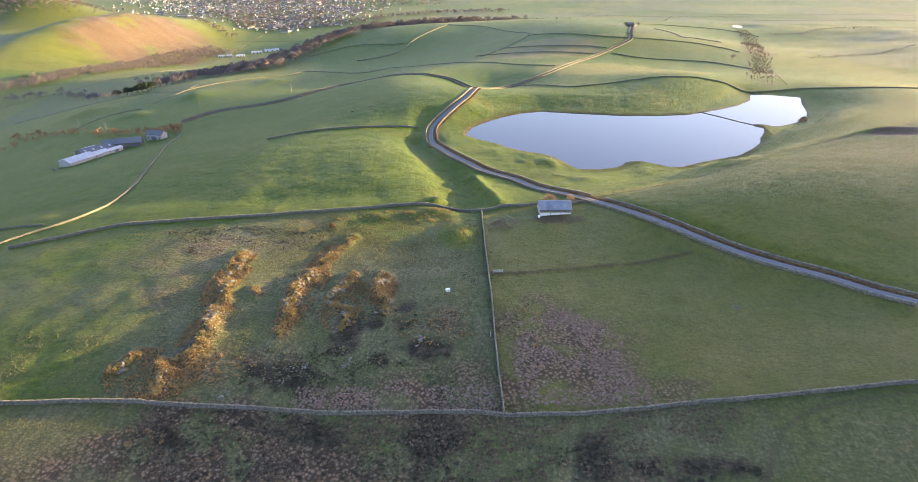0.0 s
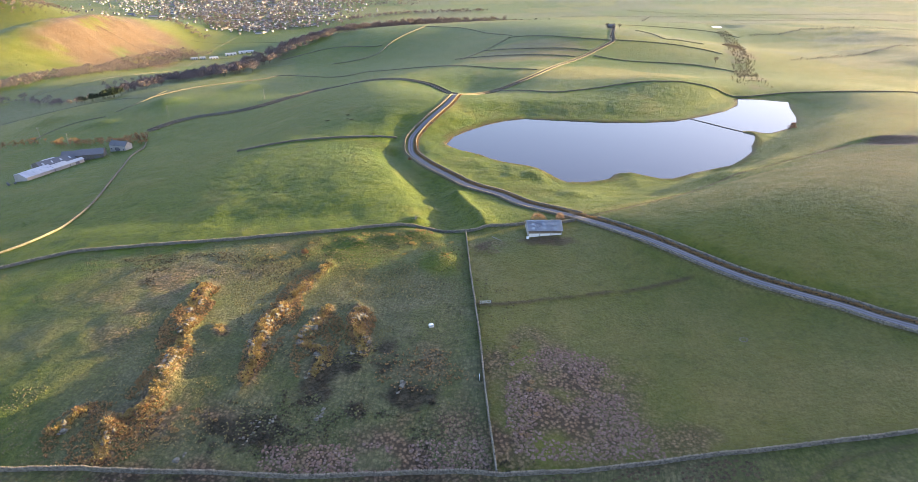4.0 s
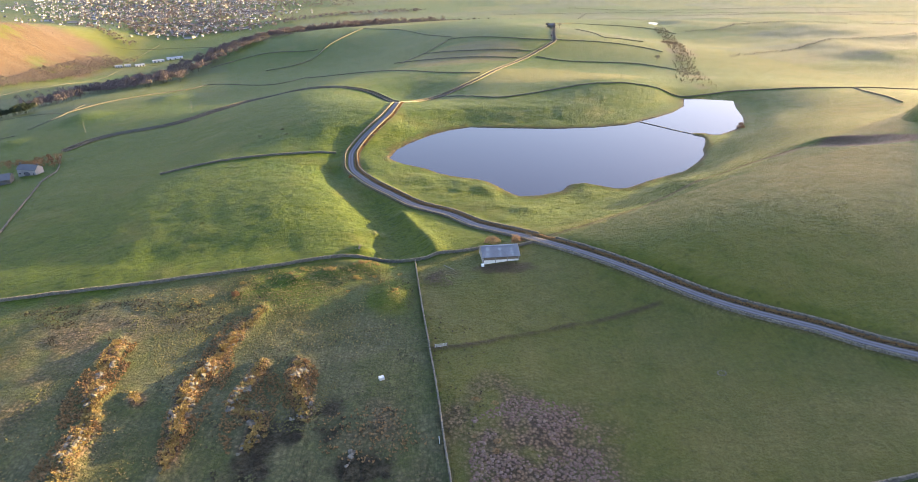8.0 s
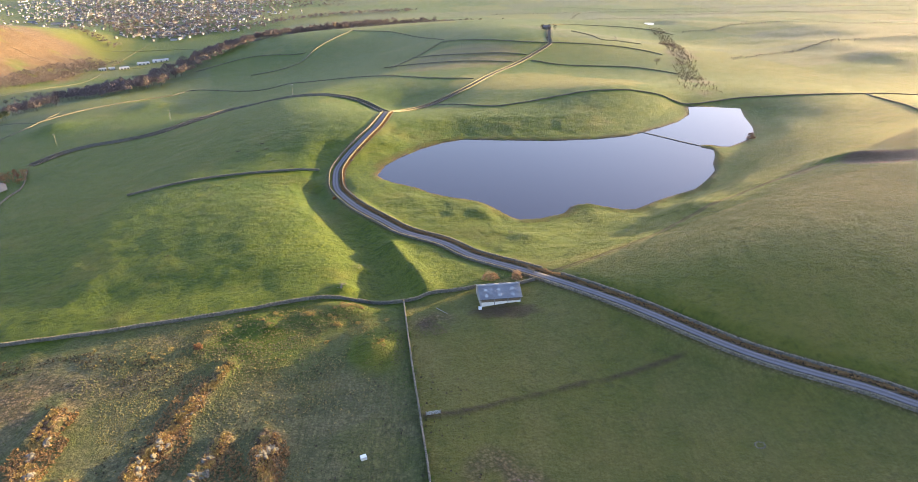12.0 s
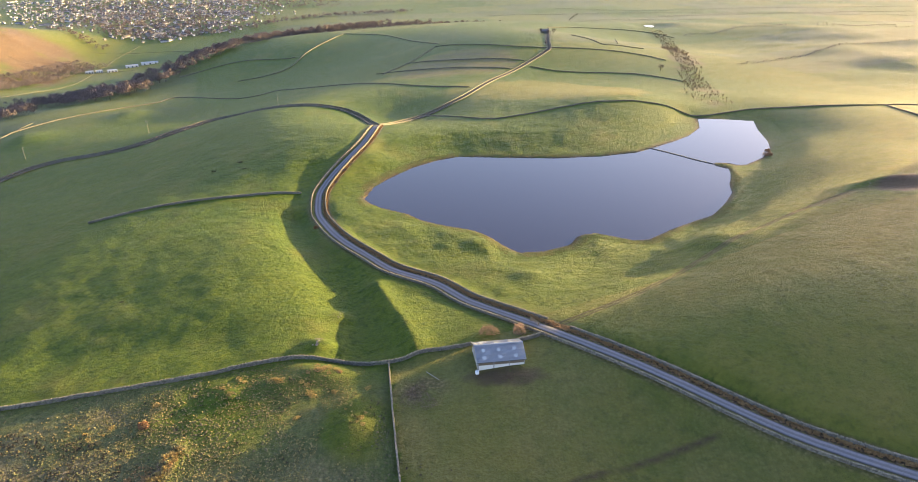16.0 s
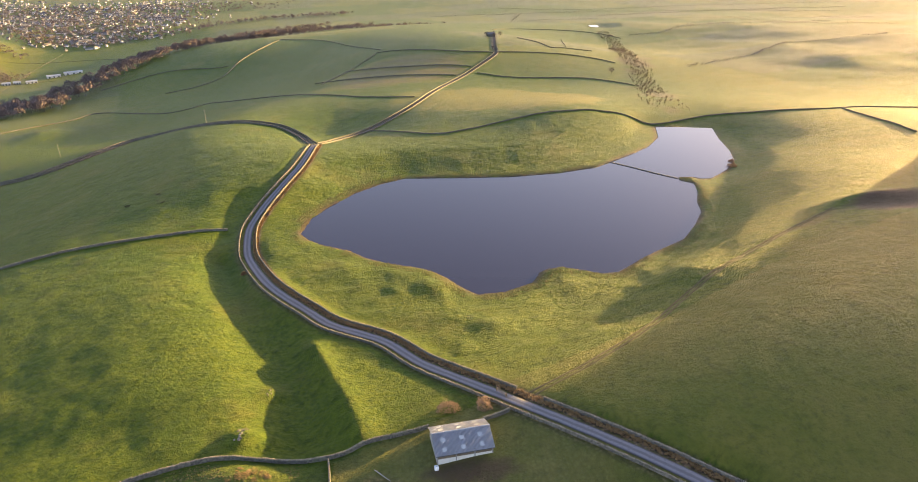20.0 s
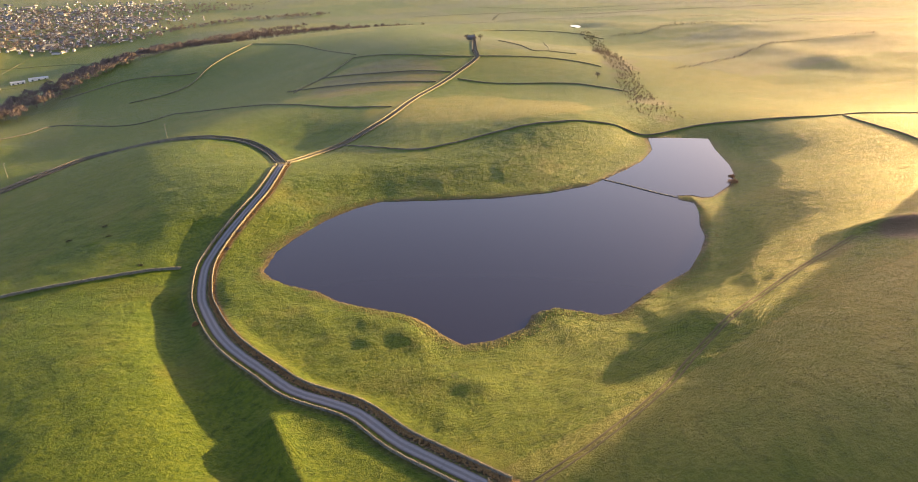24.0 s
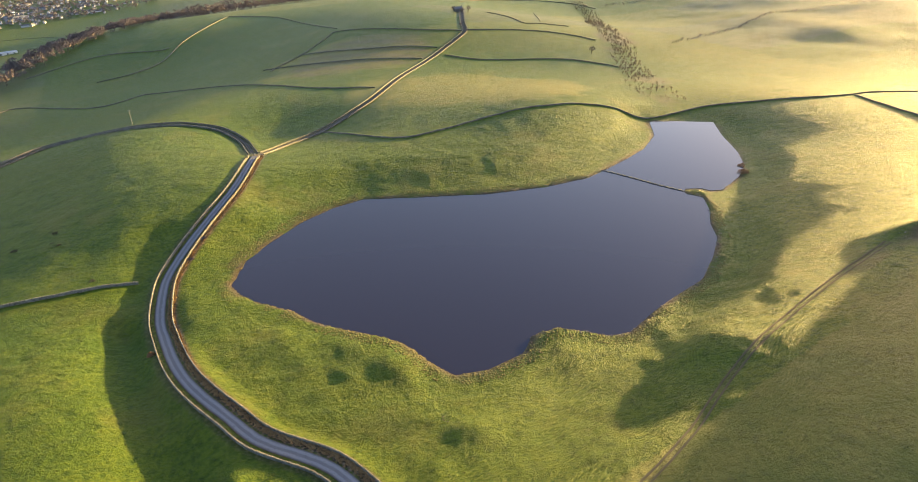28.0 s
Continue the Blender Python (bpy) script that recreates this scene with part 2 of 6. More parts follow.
def inside(x, y, ring):
    x, y = np.atleast_1d(x), np.atleast_1d(y)
    c = np.zeros(x.shape, bool)
    for (ax, ay), (bx, by) in zip(ring, np.roll(ring, -1, axis=0)):
        if ay != by:
            c ^= ((ay > y) != (by > y)) & (x < (bx - ax) * (y - ay) / (by - ay) + ax)
    return c


def blob(x, y, cx, cy, rx, ry=None, turn=0.0, soft=0.35):
    """1 inside an ellipse, falling to 0 over its soft, uneven edge."""
    ry = rx if ry is None else ry
    c, s = math.cos(radians(turn)), math.sin(radians(turn))
    u, v = (x - cx) * c + (y - cy) * s, -(x - cx) * s + (y - cy) * c
    r = np.sqrt((u / rx) ** 2 + (v / ry) ** 2) + 0.5 * (rough(x, y, 0.5 * min(rx, ry), 5) - 0.5)
    return 1 - smooth01(1 - soft, 1 + soft, r)

# ---- materials ----
MAT = {}


class Nodes:
    """A short way to write node materials."""
    def __init__(self, name):
        self.mat = bpy.data.materials.new(name)
        self.mat.use_nodes = True
        self.tree = self.mat.node_tree
        self.bsdf = self.tree.nodes["Principled BSDF"]
        self.pos = self.add("ShaderNodeNewGeometry").outputs["Position"]
        MAT[name] = self.mat

    def add(self, kind):
        return self.tree.nodes.new(kind)

    def link(self, a, b):
        self.tree.links.new(a, b)

    def put(self, sock, v):
        if isinstance(v, bpy.types.NodeSocket):
            self.link(v, sock)
        else:
            sock.default_value = v

    def noise(self, scale, detail=4, rough=0.55, vector=None):
        n = self.add("ShaderNodeTexNoise")
        n.inputs["Scale"].default_value, n.inputs["Detail"].default_value, n.inputs["Roughness"].default_value = scale, detail, rough
        self.link(vector or self.pos, n.inputs["Vector"])
        return n.outputs["Fac"]

    def noise_color(self, scale, detail=3):
        n = self.add("ShaderNodeTexNoise")
        n.inputs["Scale"].default_value, n.inputs["Detail"].default_value = scale, detail
        self.link(self.pos, n.inputs["Vector"])
        return n.outputs["Color"]

    def cells(self, scale, out="Color", vector=None):
        n = self.add("ShaderNodeTexVoronoi")
        n.inputs["Scale"].default_value = scale
        self.link(vector or self.pos, n.inputs["Vector"])
        return n.outputs[out]

    def ramp(self, fac, *stops):
        n = self.add("ShaderNodeValToRGB")
        e = n.color_ramp.elements
        while len(e) < len(stops):
            e.new(0.5)
        for s, (p, c) in zip(e, stops):
            s.position = p
            s.color = (*c, 1) if isinstance(c, tuple) else (c, c, c, 1)
        self.link(fac, n.inputs[0])
        return n.outputs[0]

    def mix(self, fac, a, b, how="MIX"):
        n = self.add("ShaderNodeMix")
        n.data_type, n.blend_type = "RGBA", how
        for i, v in ((0, fac), (6, a), (7, b)):
            self.put(n.inputs[i], (*v, 1) if isinstance(v, tuple) and len(v) == 3 else v)
        return n.outputs[2]

    def math(self, op, a, b=0.0, clamp=False):
        n = self.add("ShaderNodeMath")
        n.operation, n.use_clamp = op, clamp
        self.put(n.inputs[0], a)
        self.put(n.inputs[1], b)
        return n.outputs[0]

    def attr(self, name):
        n = self.add("ShaderNodeAttribute")
        n.attribute_name = name
        return n.outputs["Fac"]

    def chance(self):
        return self.add("ShaderNodeObjectInfo").outputs["Random"]

    def island(self):
        return self.add("ShaderNodeNewGeometry").outputs["Random Per Island"]

    def finish(self, color, rough=0.85, bump=None, depth=0.1, strength=0.5, metal=0.0, spec=0.3):
        self.put(self.bsdf.inputs["Base Color"], (*color, 1) if isinstance(color, tuple) else color)
        self.put(self.bsdf.inputs["Roughness"], rough)
        self.put(self.bsdf.inputs["Metallic"], metal)
        self.bsdf.inputs["Specular IOR Level"].default_value = spec
        if bump is not None:
            b = self.add("ShaderNodeBump")
            b.inputs["Strength"].default_value, b.inputs["Distance"].default_value = strength, depth
            self.link(bump, b.inputs["Height"])
            self.link(b.outputs[0], self.bsdf.inputs["Normal"])
        return self.mat


def ground_material():
    n = Nodes("ground")
    big, mid, fine, tuft = n.noise(0.012, 3), n.noise(0.09, 4), n.noise(0.7, 5, 0.65), n.noise(2.6, 3, 0.7)
    grain = n.noise(0.33, 8, 0.78)
    lush = n.mix(n.ramp(big, (0.35, 0.0), (0.65, 1.0)), (0.046, 0.083, 0.009), (0.072, 0.101, 0.009))
    lush = n.mix(n.ramp(mid, (0.4, 0.0), (0.7, 0.8)), lush, (0.084, 0.108, 0.010))
    lush = n.mix(n.ramp(fine, (0.38, 0.85), (0.56, 0.0)), lush, (0.026, 0.056, 0.007))
    lush = n.mix(n.ramp(tuft, (0.52, 0.0), (0.66, 0.6)), lush, (0.096, 0.122, 0.014))
    lush = n.mix(n.ramp(grain, (0.52, 0.0), (0.62, 0.9)), lush, (0.019, 0.042, 0.006))
    lush = n.mix(n.ramp(n.noise(0.028, 6, 0.7), (0.52, 0.0), (0.66, 0.5)), lush, (0.108, 0.104, 0.024))
    warp = n.add("ShaderNodeVectorMath")
    warp.operation = "MULTIPLY_ADD"
    n.link(n.noise_color(0.8, 3), warp.inputs[0])
    warp.inputs[1].default_value = (0.9, 0.9, 0.9)
    n.link(n.pos, warp.inputs[2])
    # tussocks about a metre across; shade between them and lit crowns put into the colour
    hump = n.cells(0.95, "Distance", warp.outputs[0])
    gap_shade = n.ramp(hump, (0.36, 0.0), (0.60, 1.0))
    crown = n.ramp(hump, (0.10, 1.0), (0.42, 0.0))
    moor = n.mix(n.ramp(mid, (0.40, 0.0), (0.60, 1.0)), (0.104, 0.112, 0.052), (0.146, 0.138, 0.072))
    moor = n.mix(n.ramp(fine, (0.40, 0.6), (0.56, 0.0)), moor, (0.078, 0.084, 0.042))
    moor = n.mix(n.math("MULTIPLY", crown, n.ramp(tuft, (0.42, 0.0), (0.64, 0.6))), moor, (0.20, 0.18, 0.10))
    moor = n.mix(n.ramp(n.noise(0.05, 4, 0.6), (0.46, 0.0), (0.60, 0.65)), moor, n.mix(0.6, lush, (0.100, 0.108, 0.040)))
    moor = n.mix(n.math("MULTIPLY", gap_shade, 0.4), moor, (0.046, 0.046, 0.026))
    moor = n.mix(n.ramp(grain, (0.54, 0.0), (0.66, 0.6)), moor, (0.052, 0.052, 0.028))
    # thin trodden lines that slant across the moor
    turned = n.add("ShaderNodeMapping")
    turned.inputs["Rotation"].default_value, turned.inputs["Scale"].default_value = (0, 0, radians(-24)), (0.62, 0.045, 0.3)
    n.link(n.pos, turned.inputs["Vector"])
    trod = n.noise(1.0, 5, 0.6, turned.outputs[0])
    moor = n.mix(n.ramp(trod, (0.47, 0.0), (0.50, 0.55), (0.53, 0.0)), moor, (0.036, 0.046, 0.018))
    fern = n.mix(n.ramp(fine, (0.40, 0.0), (0.62, 1.0)), (0.105, 0.070, 0.044), (0.195, 0.132, 0.082))
    fern = n.mix(n.ramp(mid, (0.45, 0.0), (0.62, 0.7)), fern, (0.140, 0.108, 0.074))
    # bracken gets the same painted crown light and shade between tussocks
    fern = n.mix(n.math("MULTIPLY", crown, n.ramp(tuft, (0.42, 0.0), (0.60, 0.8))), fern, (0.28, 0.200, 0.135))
    fern = n.mix(n.math("MULTIPLY", gap_shade, 0.9), fern, (0.050, 0.038, 0.026))
    mud = n.mix(fine, (0.042, 0.032, 0.020), (0.082, 0.062, 0.040))
    crop = n.mix(n.ramp(mid, (0.35, 0.0), (0.65, 1.0)), (0.112, 0.118, 0.022), (0.146, 0.132, 0.028))
    crop = n.mix(n.ramp(grain, (0.52, 0.0), (0.68, 0.6)), crop, (0.070, 0.082, 0.022))
    ling = n.mix(n.ramp(fine, (0.40, 0.0), (0.62, 1.0)), (0.020, 0.020, 0.013), (0.062, 0.054, 0.036))
    jag = n.math("MULTIPLY", n.math("SUBTRACT", n.noise(0.35, 5, 0.7), 0.5), 0.9)

    def edge(name, lo=0.3, hi=0.62):
        a = n.attr(name)
        s = n.math("ADD", a, n.math("MULTIPLY", jag, n.math("MULTIPLY", a, 0.9)))
        return n.ramp(s, (lo, 0.0), (hi, 1.0))
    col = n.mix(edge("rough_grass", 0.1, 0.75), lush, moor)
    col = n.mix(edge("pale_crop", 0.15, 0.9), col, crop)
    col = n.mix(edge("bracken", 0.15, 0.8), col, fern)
    col = n.mix(edge("heather", 0.2, 0.7), col, ling)
    col = n.mix(edge("earth", 0.2, 0.8), col, mud)
    # sheep terraces that follow the slope
    sep = n.add("ShaderNodeSeparateXYZ")
    n.link(n.pos, sep.inputs[0])
    level = n.math("ADD", n.math("MULTIPLY", sep.outputs[2], 17.0), n.math("MULTIPLY", n.noise(0.07, 4, 0.6), 22.0))
    shelf = n.math("MULTIPLY", n.math("SINE", level), n.math("MULTIPLY", n.attr("terrace"), n.ramp(n.noise(0.06, 3), (0.46, 0.0), (0.60, 0.085))))
    relief = n.math("ADD", n.math("MULTIPLY", fine, 0.6), n.math("MULTIPLY", tuft, 0.4))
    relief = n.math("ADD", relief, n.math("ADD", n.math("MULTIPLY", grain, 0.7), n.math("MULTIPLY", n.noise(0.16, 3), 0.8)))
    relief = n.math("ADD", relief, shelf)
    relief = n.math("SUBTRACT", relief, n.math("MULTIPLY", n.math("MULTIPLY", hump, n.attr("rough_grass")), 0.28))
    n.finish(col, 0.50, relief, 1.0, 1.0, spec=0.064)
    n.bsdf.inputs["Specular Tint"].default_value = (1.0, 0.9, 0.42, 1)
    n.bsdf.inputs["Sheen Weight"].default_value, n.bsdf.inputs["Sheen Roughness"].default_value = 0.012, 0.4
    n.bsdf.inputs["Sheen Tint"].default_value = (0.95, 0.9, 0.7, 1)


ground_material()


def water_material():
    n = Nodes("water")
    n.finish((0.020, 0.018, 0.030), 0.06, n.noise(1.6, 3), 0.02, 0.10, spec=0.5)
    n.bsdf.inputs["IOR"].default_value = 1.33


water_material()


def road_surface(name, track, rest, verge):
    """Two worn wheel tracks, a duller strip between them and dirt at the edges."""
    n = Nodes(name)
    u = n.math("ABSOLUTE", n.math("ADD", n.attr("across"), n.math("MULTIPLY", n.math("SUBTRACT", n.noise(0.25, 4), 0.5), 0.35)))
    col = n.mix(n.noise(0.5, 5), tuple(0.8 * v for v in rest), rest)
    col = n.mix(n.ramp(u, (0.16, 0.0), (0.32, 1.0), (0.62, 1.0), (0.78, 0.0)), col, track)
    col = n.mix(n.ramp(u, (0.80, 0.0), (0.98, 0.9)), col, verge)
    col = n.mix(n.ramp(n.noise(2.2, 4), (0.52, 0.0), (0.72, 0.5)), col, tuple(0.55 * v for v in rest))
    n.finish(col, 0.9, n.noise(14, 3), 0.02, 0.4, spec=0.1)


road_surface("tarmac", (0.165, 0.163, 0.172), (0.128, 0.126, 0.132), (0.085, 0.068, 0.048))
road_surface("old_lane", (0.105, 0.092, 0.076), (0.060, 0.054, 0.038), (0.060, 0.052, 0.028))


def stone_material(name, dark, light, scale=2.6):
    n = Nodes(name)
    c = n.cells(scale)
    sep = n.add("ShaderNodeSeparateColor")
    n.link(c, sep.inputs[0])
    col = n.mix(sep.outputs[0], dark, light)
    col = n.mix(n.ramp(n.noise(1.3, 5), (0.5, 0.0), (0.72, 0.65)), col, tuple(1.25 * v for v in light))
    col = n.mix(n.ramp(n.noise(0.7, 4), (0.55, 0.0), (0.75, 0.6)), col, (0.10, 0.115, 0.05))
    gap = n.ramp(n.cells(scale, "Distance"), (0.25, 1.0), (0.55, 0.0))
    n.finish(col, 0.9, n.math("ADD", gap, n.noise(9, 4)), 0.09, 0.8)


# sunlit wall tops and shaded sides are put into these two stone colours
stone_material("wall_stone", (0.056, 0.053, 0.047), (0.155, 0.145, 0.125))
stone_material("lit_cope_stone", (0.145, 0.130, 0.102), (0.285, 0.250, 0.195))
stone_material("far_stone", (0.074, 0.070, 0.060), (0.142, 0.132, 0.112), 0.5)
stone_material("rock", (0.075, 0.070, 0.056), (0.175, 0.160, 0.128), 1.2)


def plain(name, a, b, scale, rough=0.7, metal=0.0, bump=0.3, depth=0.02):
    n = Nodes(name)
    t = n.noise(scale, 5)
    col = n.mix(t, a, b)
    col = n.mix(n.ramp(n.noise(scale * 0.17, 3), (0.5, 0.0), (0.8, 0.5)), col, tuple(0.6 * v for v in a))
    n.finish(col, rough, n.noise(scale * 5, 3), depth, bump, metal)


plain("roof_sheet", (0.30, 0.32, 0.36), (0.36, 0.382, 0.42), 0.9, 0.6)
plain("skylight", (0.275, 0.30, 0.315), (0.32, 0.345, 0.36), 1.5, 0.7)
plain("block_wall", (0.22, 0.215, 0.21), (0.30, 0.295, 0.28), 1.4, 0.9)
plain("white_wall", (0.55, 0.54, 0.50), (0.70, 0.69, 0.66), 0.8, 0.9)
plain("dark_slate", (0.07, 0.075, 0.085), (0.12, 0.125, 0.135), 1.5, 0.7)
plain("timber", (0.13, 0.10, 0.07), (0.22, 0.18, 0.13), 3.0, 0.85)
plain("galvanised", (0.42, 0.44, 0.46), (0.55, 0.57, 0.58), 4.0, 0.4, 0.6)
plain("white_plastic", (0.68, 0.70, 0.72), (0.78, 0.79, 0.80), 3.0, 0.5)


plain("gorse", (0.21, 0.145, 0.044), (0.38, 0.28, 0.095), 1.2, 0.9)
plain("bracken_leaf", (0.19, 0.112, 0.048), (0.33, 0.21, 0.092), 1.2, 0.9)
plain("heath", (0.038, 0.034, 0.022), (0.085, 0.068, 0.044), 2.0, 0.9)
plain("straw", (0.20, 0.165, 0.065), (0.31, 0.25, 0.11), 2.0, 0.9)
plain("rush", (0.175, 0.135, 0.10), (0.30, 0.235, 0.175), 2.0, 0.9)
plain("rut_mud", (0.050, 0.042, 0.024), (0.085, 0.070, 0.040), 0.6, 0.95)
plain("bark", (0.085, 0.065, 0.052), (0.14, 0.11, 0.09), 2.0, 0.9)
plain("twig", (0.098, 0.080, 0.080), (0.160, 0.126, 0.120), 0.2, 0.9)
plain("grey_twig", (0.105, 0.088, 0.088), (0.165, 0.138, 0.134), 0.2, 0.9)
plain("russet_twig", (0.19, 0.105, 0.050), (0.27, 0.155, 0.075), 0.3, 0.9)
plain("stream_twig", (0.135, 0.100, 0.070), (0.22, 0.165, 0.115), 0.3, 0.9)
plain("pale_twig", (0.25, 0.165, 0.095), (0.36, 0.25, 0.15), 0.5, 0.9)
plain("conifer", (0.022, 0.035, 0.018), (0.045, 0.060, 0.030), 0.5, 0.9)
plain("pale_roof", (0.27, 0.29, 0.31), (0.36, 0.375, 0.39), 0.5, 0.5)
plain("render_wall", (0.52, 0.50, 0.45), (0.66, 0.64, 0.59), 0.1, 0.9)
plain("glass_dark", (0.02, 0.022, 0.026), (0.04, 0.042, 0.046), 1.0, 0.15)


def varied(name, *colors):
    """Paint that differs from house to house."""
    n = Nodes(name)
    stops = [(i / max(1, len(colors) - 1), c) for i, c in enumerate(colors)]
    col = n.ramp(n.island(), *stops)
    n.finish(n.mix(n.ramp(n.noise(0.4, 3), (0.4, 0.0), (0.8, 0.4)), col, (0.15, 0.14, 0.13)), 0.85)


varied("town_wall", (0.34, 0.34, 0.36), (0.20, 0.195, 0.195), (0.66, 0.67, 0.70), (0.22, 0.21, 0.205), (0.54, 0.54, 0.56))
varied("town_roof", (0.09, 0.096, 0.11), (0.12, 0.125, 0.14), (0.12, 0.10, 0.09), (0.10, 0.106, 0.12), (0.17, 0.175, 0.19))
plain("turf_tuft", (0.060, 0.080, 0.020), (0.105, 0.115, 0.035), 1.0, 0.9)


def tussock_paint(name, *colors):
    """Dead grass that differs from tussock to tussock."""
    n = Nodes(name)
    col = n.ramp(n.island(), *[(i / (len(colors) - 1), c) for i, c in enumerate(colors)])
    col = n.mix(n.ramp(n.noise(5.0, 5, 0.7), (0.42, 0.0), (0.62, 0.7)), col, tuple(0.5 * v for v in colors[0]))
    n.finish(col, 0.95, n.noise(7.0, 4, 0.7), 0.12, 1.0, spec=0.05)


tussock_paint("rush_dome", (0.15, 0.095, 0.075), (0.24, 0.165, 0.135), (0.18, 0.13, 0.095), (0.27, 0.20, 0.165))
tussock_paint("moor_dome", (0.092, 0.098, 0.044), (0.145, 0.138, 0.070), (0.110, 0.118, 0.050), (0.165, 0.140, 0.080))
tussock_paint("straw_dome", (0.120, 0.112, 0.042), (0.165, 0.145, 0.058), (0.110, 0.112, 0.040), (0.185, 0.15, 0.068))
tussock_paint("heath_dome", (0.070, 0.052, 0.036), (0.125, 0.088, 0.058), (0.085, 0.072, 0.040), (0.15, 0.12, 0.07))
plain("pole_wood", (0.22, 0.20, 0.17), (0.30, 0.28, 0.25), 2.0, 0.8)

# ---- the land ----
LAKE_RING = np.array(LAKE, float)
_closed = np.vstack([LAKE_RING, LAKE_RING[:1]])
ROADS = {"main": (ROAD_MAIN, 1.75), "west": (ROAD_WEST2, 1.35), "north": (ROAD_NORTH, 1.3)}
RIDGES = [([(-113, 212), (-111, 197), (-107, 187), (-103, 172), (-102, 163)], 1.75, 3.3),
          ([(-102, 163), (-102, 153), (-107, 145), (-106, 135)], 1.9, 4.4),
          ([(-74, 232), (-79, 213), (-81, 202), (-83, 190), (-81, 178), (-79, 164)], 1.7, 3.1),
          ([(-66, 203), (-68, 190), (-70, 185), (-61, 181), (-61, 171)], 1.8, 3.0),
          ([(-55, 203), (-53, 193), (-49, 181)], 1.9, 3.6),
          ([(-117, 149), (-121, 141)], 1.6, 3.0),
          ([(-97, 188), (-95, 186)], 1.2, 2.5)]
BUMPS = [(-32, 241, 2.4, 8.5, 10), (-46, 263, 1.8, 8, 4), (-55, 258, 1.2, 4, 3), (-68, 253, 1.3, 4, 3), (-47, 277, 2.4, 5, 4),
         (-45, 299, 1.4, 4, 4), (-2, 373, 1.3, 13, 9), (4, 361, 1.7, 8, 6), (24, 329, 1.3, 8, 6), (97, 348, 2.0, 13, 11), (-30, 378, 0.9, 8, 7), (53, 374, 1.1, 12, 6), (18, 338, 0.8, 16, 8),
         (-365, 641, 5, 16, 22), (-395, 575, 3.5, 12, 13), (-474, 617, 5, 20, 18), (-311, 724, 4, 20, 25), (245, 520, -3.0, 55, 45), (216, 532, -1.2, 24, 30), (-888, 1029, 7, 16, 9), (-851, 1064, 6, 12, 8),
         (186, 383, 2.6, 15, 4.5), (199, 371, -2.2, 18, 9), (-85, 243, 0.9, 3, 3), (248, 455, -3.4, 50, 40)]

SWELLS = [([(-79, 392), (-75, 375), (-64, 350), (-51, 325), (-40, 300), (-35, 278)], -4.1, 10.0), ([(-83, 450), (-81, 415)], -1.4, 7.0),
          ([(-128, 274), (-105, 277), (-80, 281)], -1.25, 11.0), ([(-62, 375), (-40, 340), (-14, 319)], 1.5, 6.0), ([(-92, 400), (-84, 368), (-71, 338), (-58, 315)], -0.7, 14.0)]


def base_height(x, y):
    x, y = np.asarray(x, float), np.asarray(y, float)
    z = -138 + 140 / (1 + np.exp(-(x + 430) / 110)) / (1 + np.exp(-(1500 - y) / 250))
    for cx, cy, h, a, b in ((-1038, 1502, 82, 74, 255), (-1310, 1245, 46, 140, 160), (-1500, 1790, 84, 190, 130), (-60, 900, 16, 130, 90), (600, 250, 60, 260, 300)):
        z = z + h * np.exp(-((x - cx) / a) ** 2 / 2 - ((y - cy) / b) ** 2 / 2)
    for cx, cy, r, h in HILLS:
        z = z + h * np.exp(-((x - cx) ** 2 + (y - cy) ** 2) / (2.0 * r * r))
    far = smooth01(500, 1100, np.hypot(x, y - 300))
    return z + far * 10 * (rough(x, y, 420, 40) - 0.5)


def lakeside(x, y, d):
    """1 on the hummocky grass between the lane and the near shore, d metres from the water."""
    band = smooth01(1.5, 12, d) * (1 - smooth01(60, 90, d)) * (1 - smooth01(395, 430, y)) * smooth01(-66, -48, x) * (1 - smooth01(105, 135, x))
    e, _, side = nearest(x, y, spaced(ROAD_MAIN, 6.0), reach=110)
    return band * np.where(side > 0, smooth01(5, 14, e), 0)


